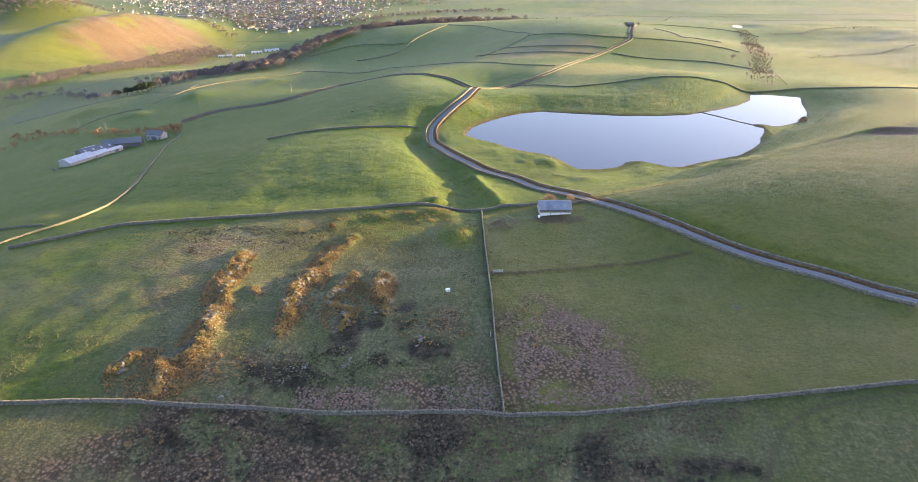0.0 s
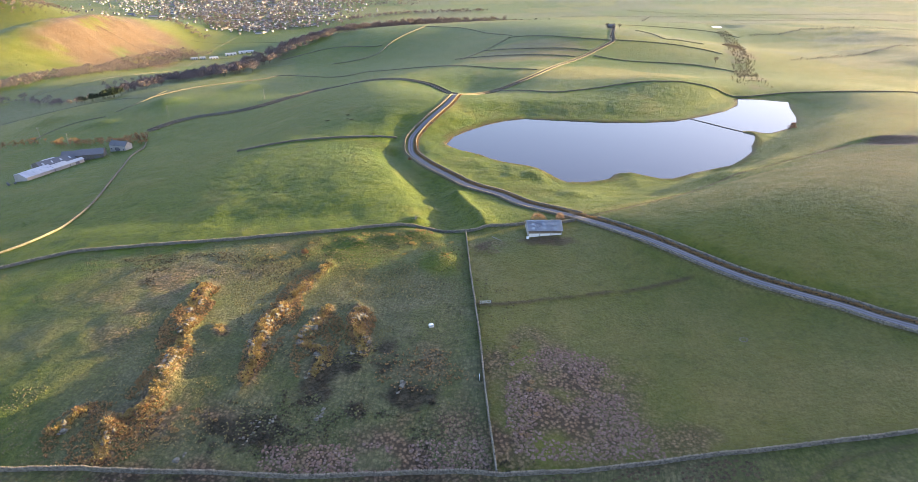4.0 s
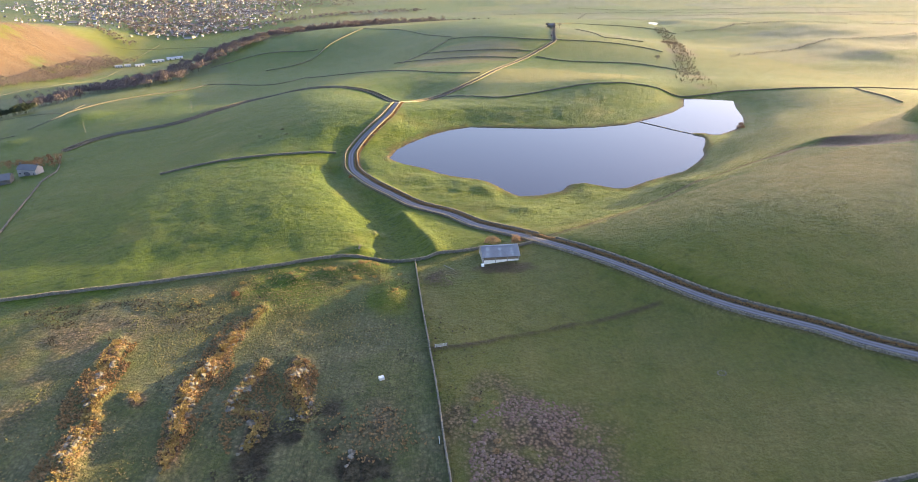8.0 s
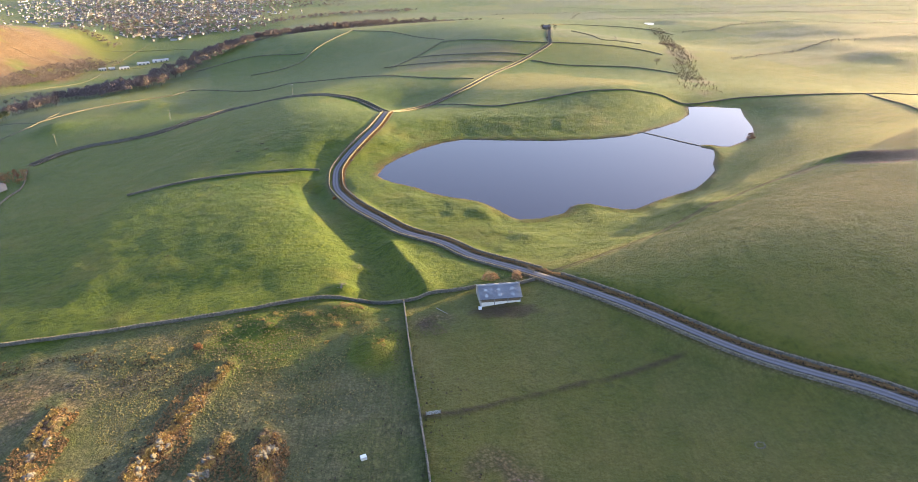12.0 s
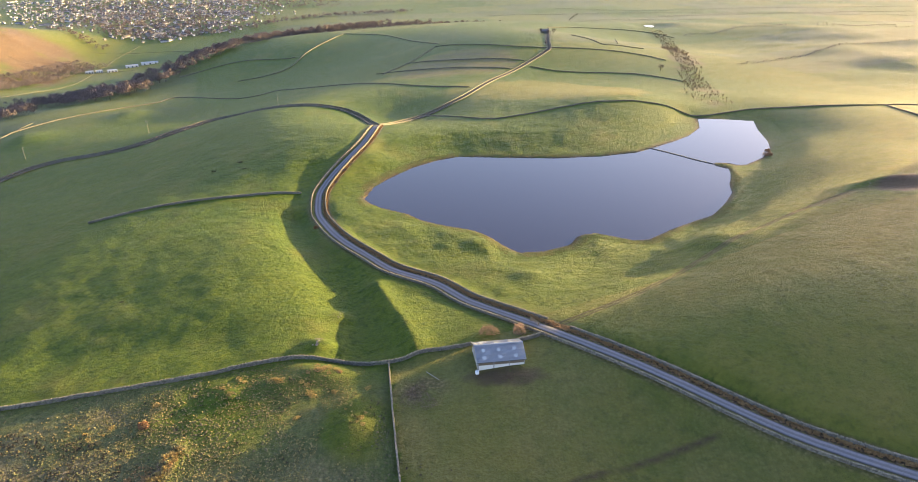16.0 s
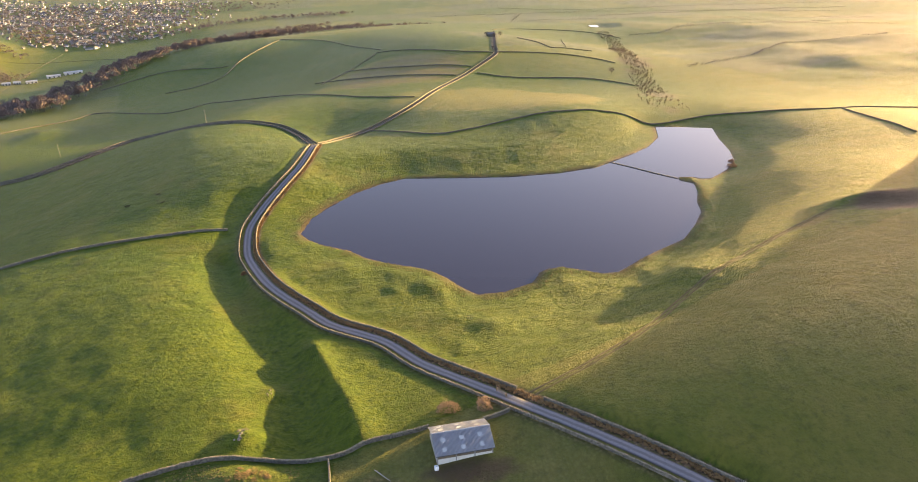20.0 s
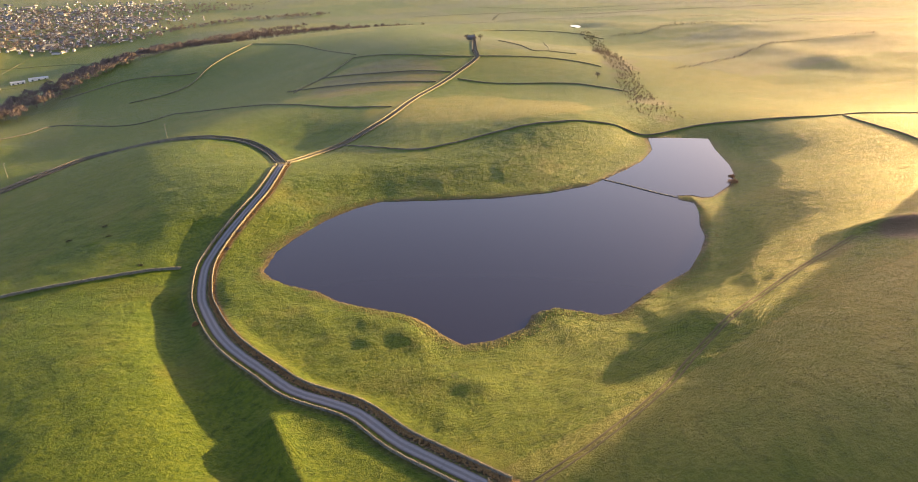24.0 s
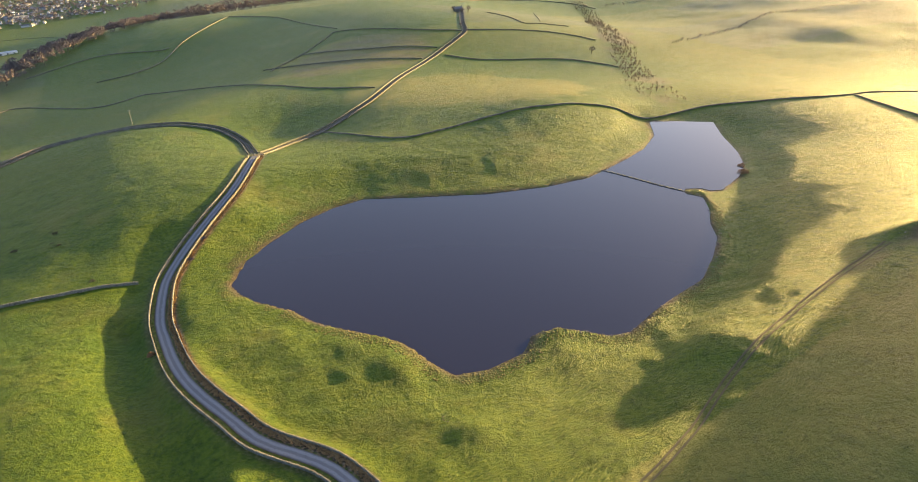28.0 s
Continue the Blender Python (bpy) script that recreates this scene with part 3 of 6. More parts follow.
def shaped(x, y):
    """Hills, the lake's basin and the rock ridges, before the roads are cut in."""
    x, y = np.atleast_1d(np.asarray(x, float)), np.atleast_1d(np.asarray(y, float))
    z = base_height(x, y)
    d, _, _ = nearest(x, y, _closed, reach=45)
    wet = inside(x, y, LAKE_RING)
    d = np.where(wet, -d, d)
    w = smooth01(0, 24 + 20 * smooth01(462, 490, y) * (1 - smooth01(100, 135, x)), d)
    bank = np.maximum(0.35 + 0.05 * d, 0.35)
    z = np.where(d < 45, np.maximum(bank * (1 - w) + z * w, np.minimum(0.35 + 0.06 * d, 1.6)), z)
    z = np.where((d > 0) & (d < 8), z * np.tanh(d / 1.1), z)
    close = (np.abs(x) < 330) & (y > 60) & (y < 700)
    z = np.where(close & ~wet, z + 0.55 * (rough(x, y, 24, 3) - 0.5) * smooth01(0, 12, d) + (0.5 * (rough(x, y, 7, 9, 2) - 0.5) + 0.2 * (rough(x, y, 3.4, 10, 2) - 0.5)) * smooth01(0, 8, d) * (1 - 0.6 * smooth01(110, 160, x)), z)
    # hummocks between the lane and the water
    hum = lakeside(x, y, d)
    crest = 1 - np.abs(2 * ripple(x, y, 19, 81) - 1)
    small = 1 - np.abs(2 * ripple(x + 0.4 * y, y, 8.5, 82) - 1)
    z = z + hum * (0.6 * crest ** 2 * smooth01(0.25, 0.7, ripple(x, y, 37, 83)) + 0.22 * small ** 2 - 0.2)
    # the moor's low, ribbed shelves
    ribbed = smooth01(-215, -175, x) * (1 - smooth01(-125, -95, x)) * smooth01(120, 145, y) * (1 - smooth01(215, 240, y))
    rib = ripple(0.93 * x - 0.37 * y, 0.25 * (0.37 * x + 0.93 * y), 8, 84)
    z = z + ribbed * 0.22 * (smooth01(0.35, 0.65, rib) - 0.5)
    for line, h, width in RIDGES:
        e, _, side = nearest(x, y, spaced(line, 2.0), reach=18)
        e = e * np.where(side > 0, 0.8, 1.25) + 1.6 * (rough(x, y, 6, 24) - 0.5)
        broken = 0.25 + 0.75 * smooth01(0.36, 0.56, rough(x, y, 9, 23))
        z = z + 1.05 * h * broken * np.exp(-(np.abs(e) / width) ** 2.6) * (0.1 + 1.8 * rough(x, y, 4, 21)) * (0.5 + rough(x, y, 14, 22))
    for line, h, width in SWELLS:
        e, _, _ = nearest(x, y, spaced(line, 2.0), reach=30)
        z = z + h * np.exp(-(e / width) ** 2)
    # the grassy tongue beside the lane: steep to the west, gentle towards the sun
    e, _, side = nearest(x, y, spaced([(-12, 250), (-17, 268), (-21, 284), (-28, 303), (-34.5, 320)], 2.0), reach=30)
    reach = np.interp(y, [270, 320], [5.5, 2.6])
    z = z + 2.3 * smooth01(266, 278, y) * np.where(side > 0, np.exp(-(e / reach) ** 1.5), np.exp(-(e / 3.2) ** 2))
    # the green hill falls away to the west
    edge = np.interp(y, [262, 293, 322, 354, 396, 473, 540], [-136, -141, -156, -164, -158, -170, -176])
    z = z - 1.5 * smooth01(-6, 34, edge - x) * smooth01(256, 280, y) * (1 - smooth01(470, 560, y)) * smooth01(-330, -250, x)
    # the brow of the green hill leans away from the sun
    u, v = x + 106, y - 328
    z = z + 0.068 * (0.85 * u + 0.53 * v) * np.exp(-(u * u / 42 ** 2 + v * v / 48 ** 2) / 2)
    # the long hill on the sun's side, added out of view to shade the moor
    c = 0.53 * x - 0.848 * y
    crest = 50.5 * smooth01(-256, -213, c) * smooth01(196, 282, x) * (1 - smooth01(330, 520, x)) * smooth01(150, 260, y)
    z = np.where(crest > 0.5, np.maximum(z, crest), z)
    e, _, side = nearest(x, y, spaced(BANK, 2.0), reach=16)
    z = z - 0.85 * np.where(side > 0, smooth01(0, 1.6, e), 0) * np.exp(-e / 6.0) * (e < 16)
    for cx, cy, h, a, b in BUMPS:
        z = z + h * np.exp(-((x - cx) / a) ** 2 - ((y - cy) / b) ** 2)
    # the rolling lowland beyond the stream
    low = smooth01(300, 460, x) * smooth01(600, 720, y) * (1 - smooth01(1900, 2500, y))
    z = z + low * (16 * (rough(x, y, 190, 51) - 0.5) + 6 * (rough(x, y, 70, 52) - 0.5))
    crag = blob(x, y, -955, 1420, 140, 260)
    z = z + crag * (9 * (rough(x, y, 55, 42) - 0.5) + 5 * (rough(x, y, 22, 43) - 0.5))
    pond = np.exp(-((x - 356) / 30) ** 2 - ((y - 1372) / 60) ** 2)
    z = z * (1 - np.minimum(1, 1.5 * pond)) + -47.0 * np.minimum(1, 1.5 * pond)
    return np.where(wet, -0.3 * np.tanh(-d / 1.1) - 0.09 * np.minimum(-d, 25), z)


ROAD_LINES = {}
for key, (pts, half) in ROADS.items():
    line = spaced(pts, 3.0)
    zz = shaped(line[:, 0], line[:, 1])
    for _ in range(14):
        zz[1:-1] = 0.25 * zz[:-2] + 0.5 * zz[1:-1] + 0.25 * zz[2:]
    ROAD_LINES[key] = (line, np.maximum(zz, 1.0 if key == "main" else -200), half)


def height(x, y):
    x, y = np.atleast_1d(np.asarray(x, float)), np.atleast_1d(np.asarray(y, float))
    z = shaped(x, y)
    for line, zr, half in ROAD_LINES.values():
        d, v, _ = nearest(x, y, line, zr, reach=14)
        w = 1 - smooth01(half + 1.2, half + 8.0, d)
        z = np.where(d < 14, z * (1 - w) + (v - 0.08) * w, z)
    d, _, _ = nearest(x, y, TRACK_LINE, reach=8)
    z = z - 0.35 * np.exp(-(d / 1.8) ** 2)
    return z


TRACK_LINE = spaced(TRACK, 3.0)


def steps(bounds):
    out = []
    for a, b, s in bounds:
        out.append(np.linspace(a, b, max(1, int(round((b - a) / s))), endpoint=False))
    return np.concatenate(out + [[bounds[-1][1]]])


GX = steps([(-4600, -1600, 120), (-1600, -1050, 30), (-1050, -700, 12), (-700, -330, 12), (-330, -160, 3.0), (-160, 140, 1.25), (140, 260, 2.2), (260, 560, 9), (560, 1400, 40), (1400, 4600, 130)])
GY = steps([(-2000, -200, 120), (-200, 60, 13), (60, 120, 2.2), (120, 400, 1.25), (400, 600, 1.8), (600, 1150, 6), (1150, 1700, 12), (1700, 2700, 30), (2700, 4900, 120)])
XX, YY = np.meshgrid(GX, GY)
VX, VY = XX.ravel(), YY.ravel()
VZ = height(VX, VY)
GZ = VZ.reshape(len(GY), len(GX))


def surface(x, y):
    """The height of the finished ground sheet."""
    x, y = np.atleast_1d(np.asarray(x, float)), np.atleast_1d(np.asarray(y, float))
    i = np.clip(np.searchsorted(GX, x) - 1, 0, len(GX) - 2)
    j = np.clip(np.searchsorted(GY, y) - 1, 0, len(GY) - 2)
    u, v = (x - GX[i]) / (GX[i + 1] - GX[i]), (y - GY[j]) / (GY[j + 1] - GY[j])
    return (GZ[j, i] * (1 - u) + GZ[j, i + 1] * u) * (1 - v) + (GZ[j + 1, i] * (1 - u) + GZ[j + 1, i + 1] * u) * v


def at(x, y):
    return float(surface(x, y)[0])


def ground_masks(x, y):
    """Where the grass is rough, brown with bracken, bare earth, or cropped pale."""
    n1, n2 = rough(x, y, 35, 61), rough(x, y, 9, 62)
    roughg, brown, earth, pale = np.zeros(x.shape), np.zeros(x.shape), np.zeros(x.shape), np.zeros(x.shape)
    moor = inside(x, y, np.array(WALL_WEST + [(-25.5, 265), (-6.6, 144)] + WALL_SOUTH[9::-1] + [(-230, 110)], float))
    roughg = np.where(moor, (0.70 - 0.30 * smooth01(215, 240, y + 0.25 * x + 15)) * (0.45 + 0.55 * smooth01(-150, -115, x)) + 0.9 * (n1 - 0.5), roughg)
    roughg = roughg * (1 - 0.8 * blob(x, y, -32, 240, 9, 11))
    brown = np.where(moor, np.maximum(brown, 0.36 * smooth01(0.55, 0.75, rough(x, y, 26, 63))), brown)
    south = (y < np.interp(x, [p[0] for p in WALL_SOUTH], [p[1] for p in WALL_SOUTH]))
    roughg = np.where(south, 0.95 - 0.40 * smooth01(45, 70, x + 10 * (n2 - 0.5)), roughg)
    barn_field = inside(x, y, np.array([(-25, 266), (-7, 145), (100, 155), (320, 110), (330, 132), (100, 221), (20, 285)], float))
    roughg = np.where(barn_field & ~south, 0.62 + 0.5 * (n1 - 0.5), roughg)
    pale = np.where(barn_field & ~south, 0.50 + 0.3 * (n1 - 0.5), pale)
    lane_side = inside(x, y, np.array([(20, 290), (100, 220), (330, 130), (330, 330), (190, 360), (120, 335)], float))
    roughg = np.where(lane_side, 0.30 + 0.3 * (n1 - 0.5), roughg)
    pale = np.where(lane_side, 0.55 + 0.4 * (n1 - 0.5), pale)
    for line, h, width in RIDGES:
        e, _, _ = nearest(x, y, spaced(line, 2.0), reach=14)
        brown = np.maximum(brown, np.exp(-(e / (width * 0.95)) ** 2) * smooth01(0.2, 0.55, n2) * 1.2)
    for cx, cy, rx, ry, k in ((-120, 225, 26, 9, 0.5), (-150, 235, 16, 7, 0.4), (-92, 150, 16, 9, 0.75), (-30, 148, 24, 6, 0.9), (-125, 215, 22, 16, 0.6), (-95, 222, 12, 9, 0.5), (-20, 155, 14, 8, 0.8), (-32, 180, 12, 9, 0.5), (-72, 150, 8, 7, 0.55),
                              (10, 172, 23, 23, 0.9), (30, 156, 15, 8, 0.85), (0, 188, 9, 12, 0.8), (-3, 156, 7, 12, 1.0), (42, 158, 10, 6, 0.7), (-16, 254, 7, 6, 0.8), (-75, 121, 38, 14, 1.5), (38, 126, 22, 8, 0.8), (-55, 95, 80, 24, 1.3), (-34, 143, 30, 6, 1.0), (-128, 186, 10, 14, 0.5), (-146, 204, 16, 7, 0.45), (40, 95, 60, 25, 0.6), (-90, 246, 20, 5, 0.4), (-60, 175, 9, 8, 0.35)):
        brown = np.maximum(brown, k * blob(x, y, cx, cy, rx, ry, 0, 0.7) * smooth01(0.2, 0.62, n2) * (0.55 + 0.8 * n1))
    line, _, half = ROAD_LINES["main"]
    d, _, side = nearest(x, y, line, reach=12)
    brown = np.maximum(brown, np.where(side > 0, 1.0, 0.45) * smooth01(1.6, 2.4, d) * (1 - smooth01(4.4, 6.4, d)))
    for key in ("north", "west"):
        d, _, _ = nearest(x, y, ROAD_LINES[key][0], reach=12)
        brown = np.maximum(brown, 0.5 * (1 - smooth01(2.6, 4.5, d)))
    d, _, _ = nearest(x, y, TRACK_LINE, reach=10)
    earth = np.maximum(earth, 0.42 * np.exp(-(d / 2.2) ** 2) * (0.7 + 0.6 * n2))
    d, _, _ = nearest(x, y, spaced(BANK, 2.0), reach=6)
    earth = np.maximum(earth, 0.8 * np.exp(-(d / 1.0) ** 2) * smooth01(0.12, 0.4, n2))
    d, _, _ = nearest(x, y, spaced(TRACK_SOUTH, 3.0), reach=10)
    earth = np.maximum(earth, 0.5 * np.exp(-(d / 1.2) ** 2))
    earth = np.maximum(earth, 0.75 * blob(x, y, 8, 259, 12, 4) + 1.2 * blob(x, y, 199, 372, 24, 11, -6) + 0.4 * blob(x, y, 155, 368, 14, 4, 25))
    d, _, _ = nearest(x, y, _closed, reach=12)
    earth = np.maximum(earth, 0.9 * np.exp(-(d / 2.0) ** 2) * smooth01(0.2, 0.5, n2))
    brown = np.maximum(brown, 0.45 * np.exp(-(d / 5.0) ** 2) * n2 * 1.5)
    # far fields: the ploughed and grazed ones beside the north road, the bracken hill, the stream's rushes
    pale = np.where(y > 560, np.maximum(pale, 0.9 * blob(x, y, 75, 655, 85, 62, -20, 0.15)), pale)
    pale = np.maximum(pale, 0.8 * blob(x, y, -15, 800, 75, 60, 30, 0.2))
    brown = np.maximum(brown, 1.0 * blob(x, y, -945, 1490, 125, 235, 14, 0.4) * smooth01(0.26, 0.5, 0.6 * rough(x, y, 60, 33) + 0.4 * rough(x, y, 16, 34)))
    strips = 0.5 + 0.5 * np.sin((0.35 * x + 0.94 * y) / 3.2)
    brown = np.maximum(brown, blob(x, y, -5, 800, 70, 55, 30, 0.2) * (0.25 + 0.3 * strips))
    brown = np.maximum(brown, 0.5 * blob(x, y, 205, 660, 18, 80, -12, 0.5) * smooth01(0.3, 0.6, n1))
    brown = np.maximum(brown, 0.5 * blob(x, y, 260, 880, 24, 140, -17, 0.4) * smooth01(0.3, 0.6, n1))
    field = lattice(np.floor((x + 0.35 * y) / 210), np.floor((y - 0.3 * x) / 170), 8)
    away = smooth01(420, 620, np.hypot(x, y - 300))
    pale = np.maximum(pale, away * np.where(field > 0.62, 0.5, 0.0))
    roughg = np.maximum(roughg, away * np.where(field < 0.3, 0.45, 0.1))
    heath = np.zeros(x.shape)
    for cx, cy, rx, ry in HEATH:
        heath = np.maximum(heath, blob(x, y, cx, cy, rx, ry, 0, 0.8) * (0.35 + 0.9 * smooth01(0.25, 0.6, n2)))
    d, _, _ = nearest(x, y, _closed, reach=95)
    d = np.where(inside(x, y, LAKE_RING), 0, d)
    shore_grass = lakeside(x, y, d)
    pale = np.maximum(pale, 0.16 * shore_grass * (0.5 + n1))
    terrace = np.maximum(shore_grass, 0.8 * blob(x, y, -30, 300, 12, 26, 30, 0.5))
    terrace = np.maximum(terrace, 0.35 * blob(x, y, -75, 290, 45, 24, 0, 0.5))
    return [np.clip(m, 0, 1) for m in (roughg, brown, earth, pale, heath, terrace)]


# dark heather patches: x, y and two radii
HEATH = [(-76, 147, 10, 6), (-69, 151, 6, 4), (-59.5, 164, 5, 5), (-58, 174, 4, 6), (-31, 165, 7, 4.5), (-51.5, 177, 3, 5), (-42, 181, 4, 7),
         (-46, 159, 3, 2.5), (-24.5, 131, 8, 9), (18, 133, 5, 7), (42, 130, 16, 4), (-60, 131, 14, 4), (-95, 122, 10, 4)]


MASKS = ground_masks(VX, VY)
nx, ny = len(GX), len(GY)
ii = (np.arange(ny - 1)[:, None] * nx + np.arange(nx - 1)[None, :]).ravel()
quads = np.stack([ii, ii + 1, ii + nx + 1, ii + nx], 1)
land = bpy.data.meshes.new("ground")
land.vertices.add(nx * ny)
land.vertices.foreach_set("co", np.stack([VX, VY, VZ], 1).ravel())
land.loops.add(len(quads) * 4)
land.loops.foreach_set("vertex_index", quads.ravel().astype(np.int32))
land.polygons.add(len(quads))
land.polygons.foreach_set("loop_start", np.arange(0, len(quads) * 4, 4, dtype=np.int32))
land.polygons.foreach_set("use_smooth", np.ones(len(quads), bool))
land.update(calc_edges=True)
for name, values in zip(("rough_grass", "bracken", "earth", "pale_crop", "heather", "terrace"), MASKS):
    layer = land.attributes.new(name, "FLOAT", "POINT")
    layer.data.foreach_set("value", values.astype(np.float32))
land.materials.append(MAT["ground"])
tagged(new("ground", land), "rolling green pasture with rough brown moor grass", "ground", kind="structure")

# water
def water_sheet(name, ring, z, label):
    bm = bmesh.new()
    bm.faces.new([bm.verts.new((x, y, z)) for x, y in ring])
    bmesh.ops.triangulate(bm, faces=bm.faces[:])
    return tagged(part(name, bm, MAT["water"]), label, "lake", kind="structure")


grown = [tuple(p) for p in LAKE_RING + 1.2 * (LAKE_RING - LAKE_RING.mean(0)) / np.linalg.norm(LAKE_RING - LAKE_RING.mean(0), axis=1, keepdims=True)]
water_sheet("water", grown, 0.0, "still tarn water reflecting the pale sky")
water_sheet("water", [(356 + 9 * math.cos(a), 1372 + (15 + 3 * math.sin(3 * a)) * math.sin(a)) for a in np.linspace(0, 2 * math.pi, 24, endpoint=False)], -46.0, "small bright pond in the far valley")

# roads
for key, (line, zr, half) in ROAD_LINES.items():
    fine = spaced(line, 1.5)
    _, zf, _ = nearest(fine[:, 0], fine[:, 1], line, zr)
    wob = 0.25 * (rough(fine[:, 0], fine[:, 1], 8, 31) - 0.5)
    verts, faces = [], []
    for u, dz in ((-1, -0.30), (-0.98, 0.0), (-0.5, 0.05), (0, 0.07), (0.5, 0.05), (0.98, 0.0), (1, -0.30)):
        side = sideways(fine, u * half + 0.0)
        side = side + (sideways(fine, 1.0) - fine) * (wob * np.sign(u))[:, None] if u else side
        verts.append(np.column_stack([side, zf + dz]))
    k, m = len(fine), 7
    verts = np.stack(verts, 1).reshape(-1, 3)
    for i in range(k - 1):
        for j in range(m - 1):
            faces.append((i * m + j, i * m + j + 1, (i + 1) * m + j + 1, (i + 1) * m + j))
    sheet = mesh_of("road", verts, faces, True)
    sheet.attributes.new("across", "FLOAT", "POINT").data.foreach_set("value", np.tile(np.array([-1, -0.98, -0.5, 0, 0.5, 0.98, 1], np.float32), k))
    tagged(part("road", sheet, MAT["old_lane" if key != "main" else "tarmac"]), "narrow grey tarmac lane with worn wheel tracks", "road", kind="structure")

# the farm track: two muddy ruts through the grass
for off in (-0.85, 0.85):
    rut = sideways(spaced(TRACK, 1.0), off)
    rut = rut + 0.25 * (np.stack([rough(rut[:, 0], rut[:, 1], 6, 35), rough(rut[:, 0], rut[:, 1], 6, 36)], 1) - 0.5)
    verts = []
    for u, lift in ((-0.34, -0.06), (-0.22, 0.05), (0.22, 0.05), (0.34, -0.06)):
        edge_line = sideways(rut, u)
        verts.append(np.column_stack([edge_line, surface(edge_line[:, 0], edge_line[:, 1]) + lift]))
    verts = np.stack(verts, 1).reshape(-1, 3)
    faces = [(i * 4 + j, i * 4 + j + 1, i * 4 + j + 5, i * 4 + j + 4) for i in range(len(rut) - 1) for j in range(3)]
    tagged(part("track", mesh_of("track", verts, faces, True), MAT["rut_mud"]), "muddy wheel rut worn into the pasture", "track", kind="structure")

# ---- dry-stone walls ----
def field_wall(points, label, step=0.7, high=1.2, wide=0.48, seed=0, cope=True, off=0.0, group="dry-stone field walls", name="dry_stone_wall"):
    line = spaced(points, step)
    if not np.isscalar(off) or off:
        line = sideways(line, off if np.isscalar(off) else np.interp(line[:, 1], off[0], off[1]))
    rnd = np.random.RandomState(seed + 11)
    k = len(line)
    z = surface(line[:, 0], line[:, 1])
    top = high * (0.92 + 0.22 * rough(line[:, 0], line[:, 1], 3.5, seed)) - 0.10 * (rnd.rand(k) > 0.93)
    line = line + 0.10 * (rnd.rand(k, 2) - 0.5)
    verts = []
    for u, v in ((-0.55, -0.5), (-0.50, 0.35), (-0.36, 0.9), (0.36, 0.9), (0.50, 0.35), (0.55, -0.5)):
        side = sideways(line, u * wide) + 0.07 * (rnd.rand(k, 2) - 0.5)
        verts.append(np.column_stack([side, z + np.where(v < 0, -0.5, v * top) + 0.05 * (rnd.rand(k) - 0.5)]))
    m = 6
    verts = np.stack(verts, 1).reshape(-1, 3)
    faces = [(i * m + j, i * m + j + 1, (i + 1) * m + j + 1, (i + 1) * m + j) for i in range(k - 1) for j in range(m - 1)]
    faces += [tuple(range(m)), tuple(range((k - 1) * m + m - 1, (k - 1) * m - 1, -1))]
    ob = part(name, mesh_of(name, verts, faces), MAT["wall_stone" if step < 2 else "far_stone"])
    tagged(ob, label, "stone wall", group)
    if cope:
        cl = spaced(line, 0.42 if step < 1 else 1.4)
        _, zt, _ = nearest(cl[:, 0], cl[:, 1], line, z + 0.88 * top)
        dirs = np.gradient(cl, axis=0)
        cv, cf = [], []
        for (x, y), zz, d in zip(cl, zt, dirs):
            if rnd.rand() < 0.04:
                continue
            a = math.atan2(d[1], d[0]) + rnd.uniform(-0.35, 0.35)
            l, w, h = rnd.uniform(0.10, 0.2) * (1 if step < 1 else 3), wide * rnd.uniform(0.34, 0.46), rnd.uniform(0.16, 0.34)
            c, s = math.cos(a), math.sin(a)
            n0 = len(cv)
            for dz, g in ((-0.08, 1.0), (h, 0.72)):
                for du, dv in ((-1, -1), (1, -1), (1, 1), (-1, 1)):
                    u, v = du * l * g + rnd.uniform(-0.03, 0.03), dv * w * g + rnd.uniform(-0.03, 0.03)
                    cv.append((x + u * c - v * s, y + u * s + v * c, zz + dz))
            cf += [tuple(n0 + i for i in f) for f in ((4, 5, 6, 7), (0, 1, 5, 4), (1, 2, 6, 5), (2, 3, 7, 6), (3, 0, 4, 7))]
        tagged(part("coping", mesh_of("coping", cv, cf), MAT["lit_cope_stone" if step < 2 else "far_stone"], ob), "row of upright cope stones", kind="stuff")
    return ob


GREY = "grey lichened dry-stone wall with upright cope stones"
field_wall(WALL_WEST, GREY, seed=1)
field_wall([(12.6, 274.9), (16, 275.8), (19.6, 277.2)], GREY, seed=2)
field_wall(WALL_MID, GREY + " beside the barn field", seed=3)
field_wall([(-240, 108), (-190, 117)] + WALL_SOUTH + [(118, 160), (150, 163)], "long pale-topped dry-stone wall under the moor", seed=4, high=1.25)
field_wall(WALL_HILL, "low dry-stone wall across the green hillside", seed=5, high=1.05)
field_wall([p for p in WALL_FARM], "dry-stone wall running down to the farm", step=1.9, seed=6, high=1.0, cope=False)
field_wall(WALL_FARM2 + [(-280, 236)], "short dry-stone wall beside the farm field", step=1.9, seed=7, high=1.0, cope=False)
line, zr, half = ROAD_LINES["main"]
field_wall(line[:, :], "roadside dry-stone wall along the lane", off=([280, 420, 530], [-3.5, -3.2, -2.8]), seed=8, high=0.95, wide=0.42)
gate_i = int(np.argmin(np.hypot(line[:, 0] - 21.5, line[:, 1] - 282)))
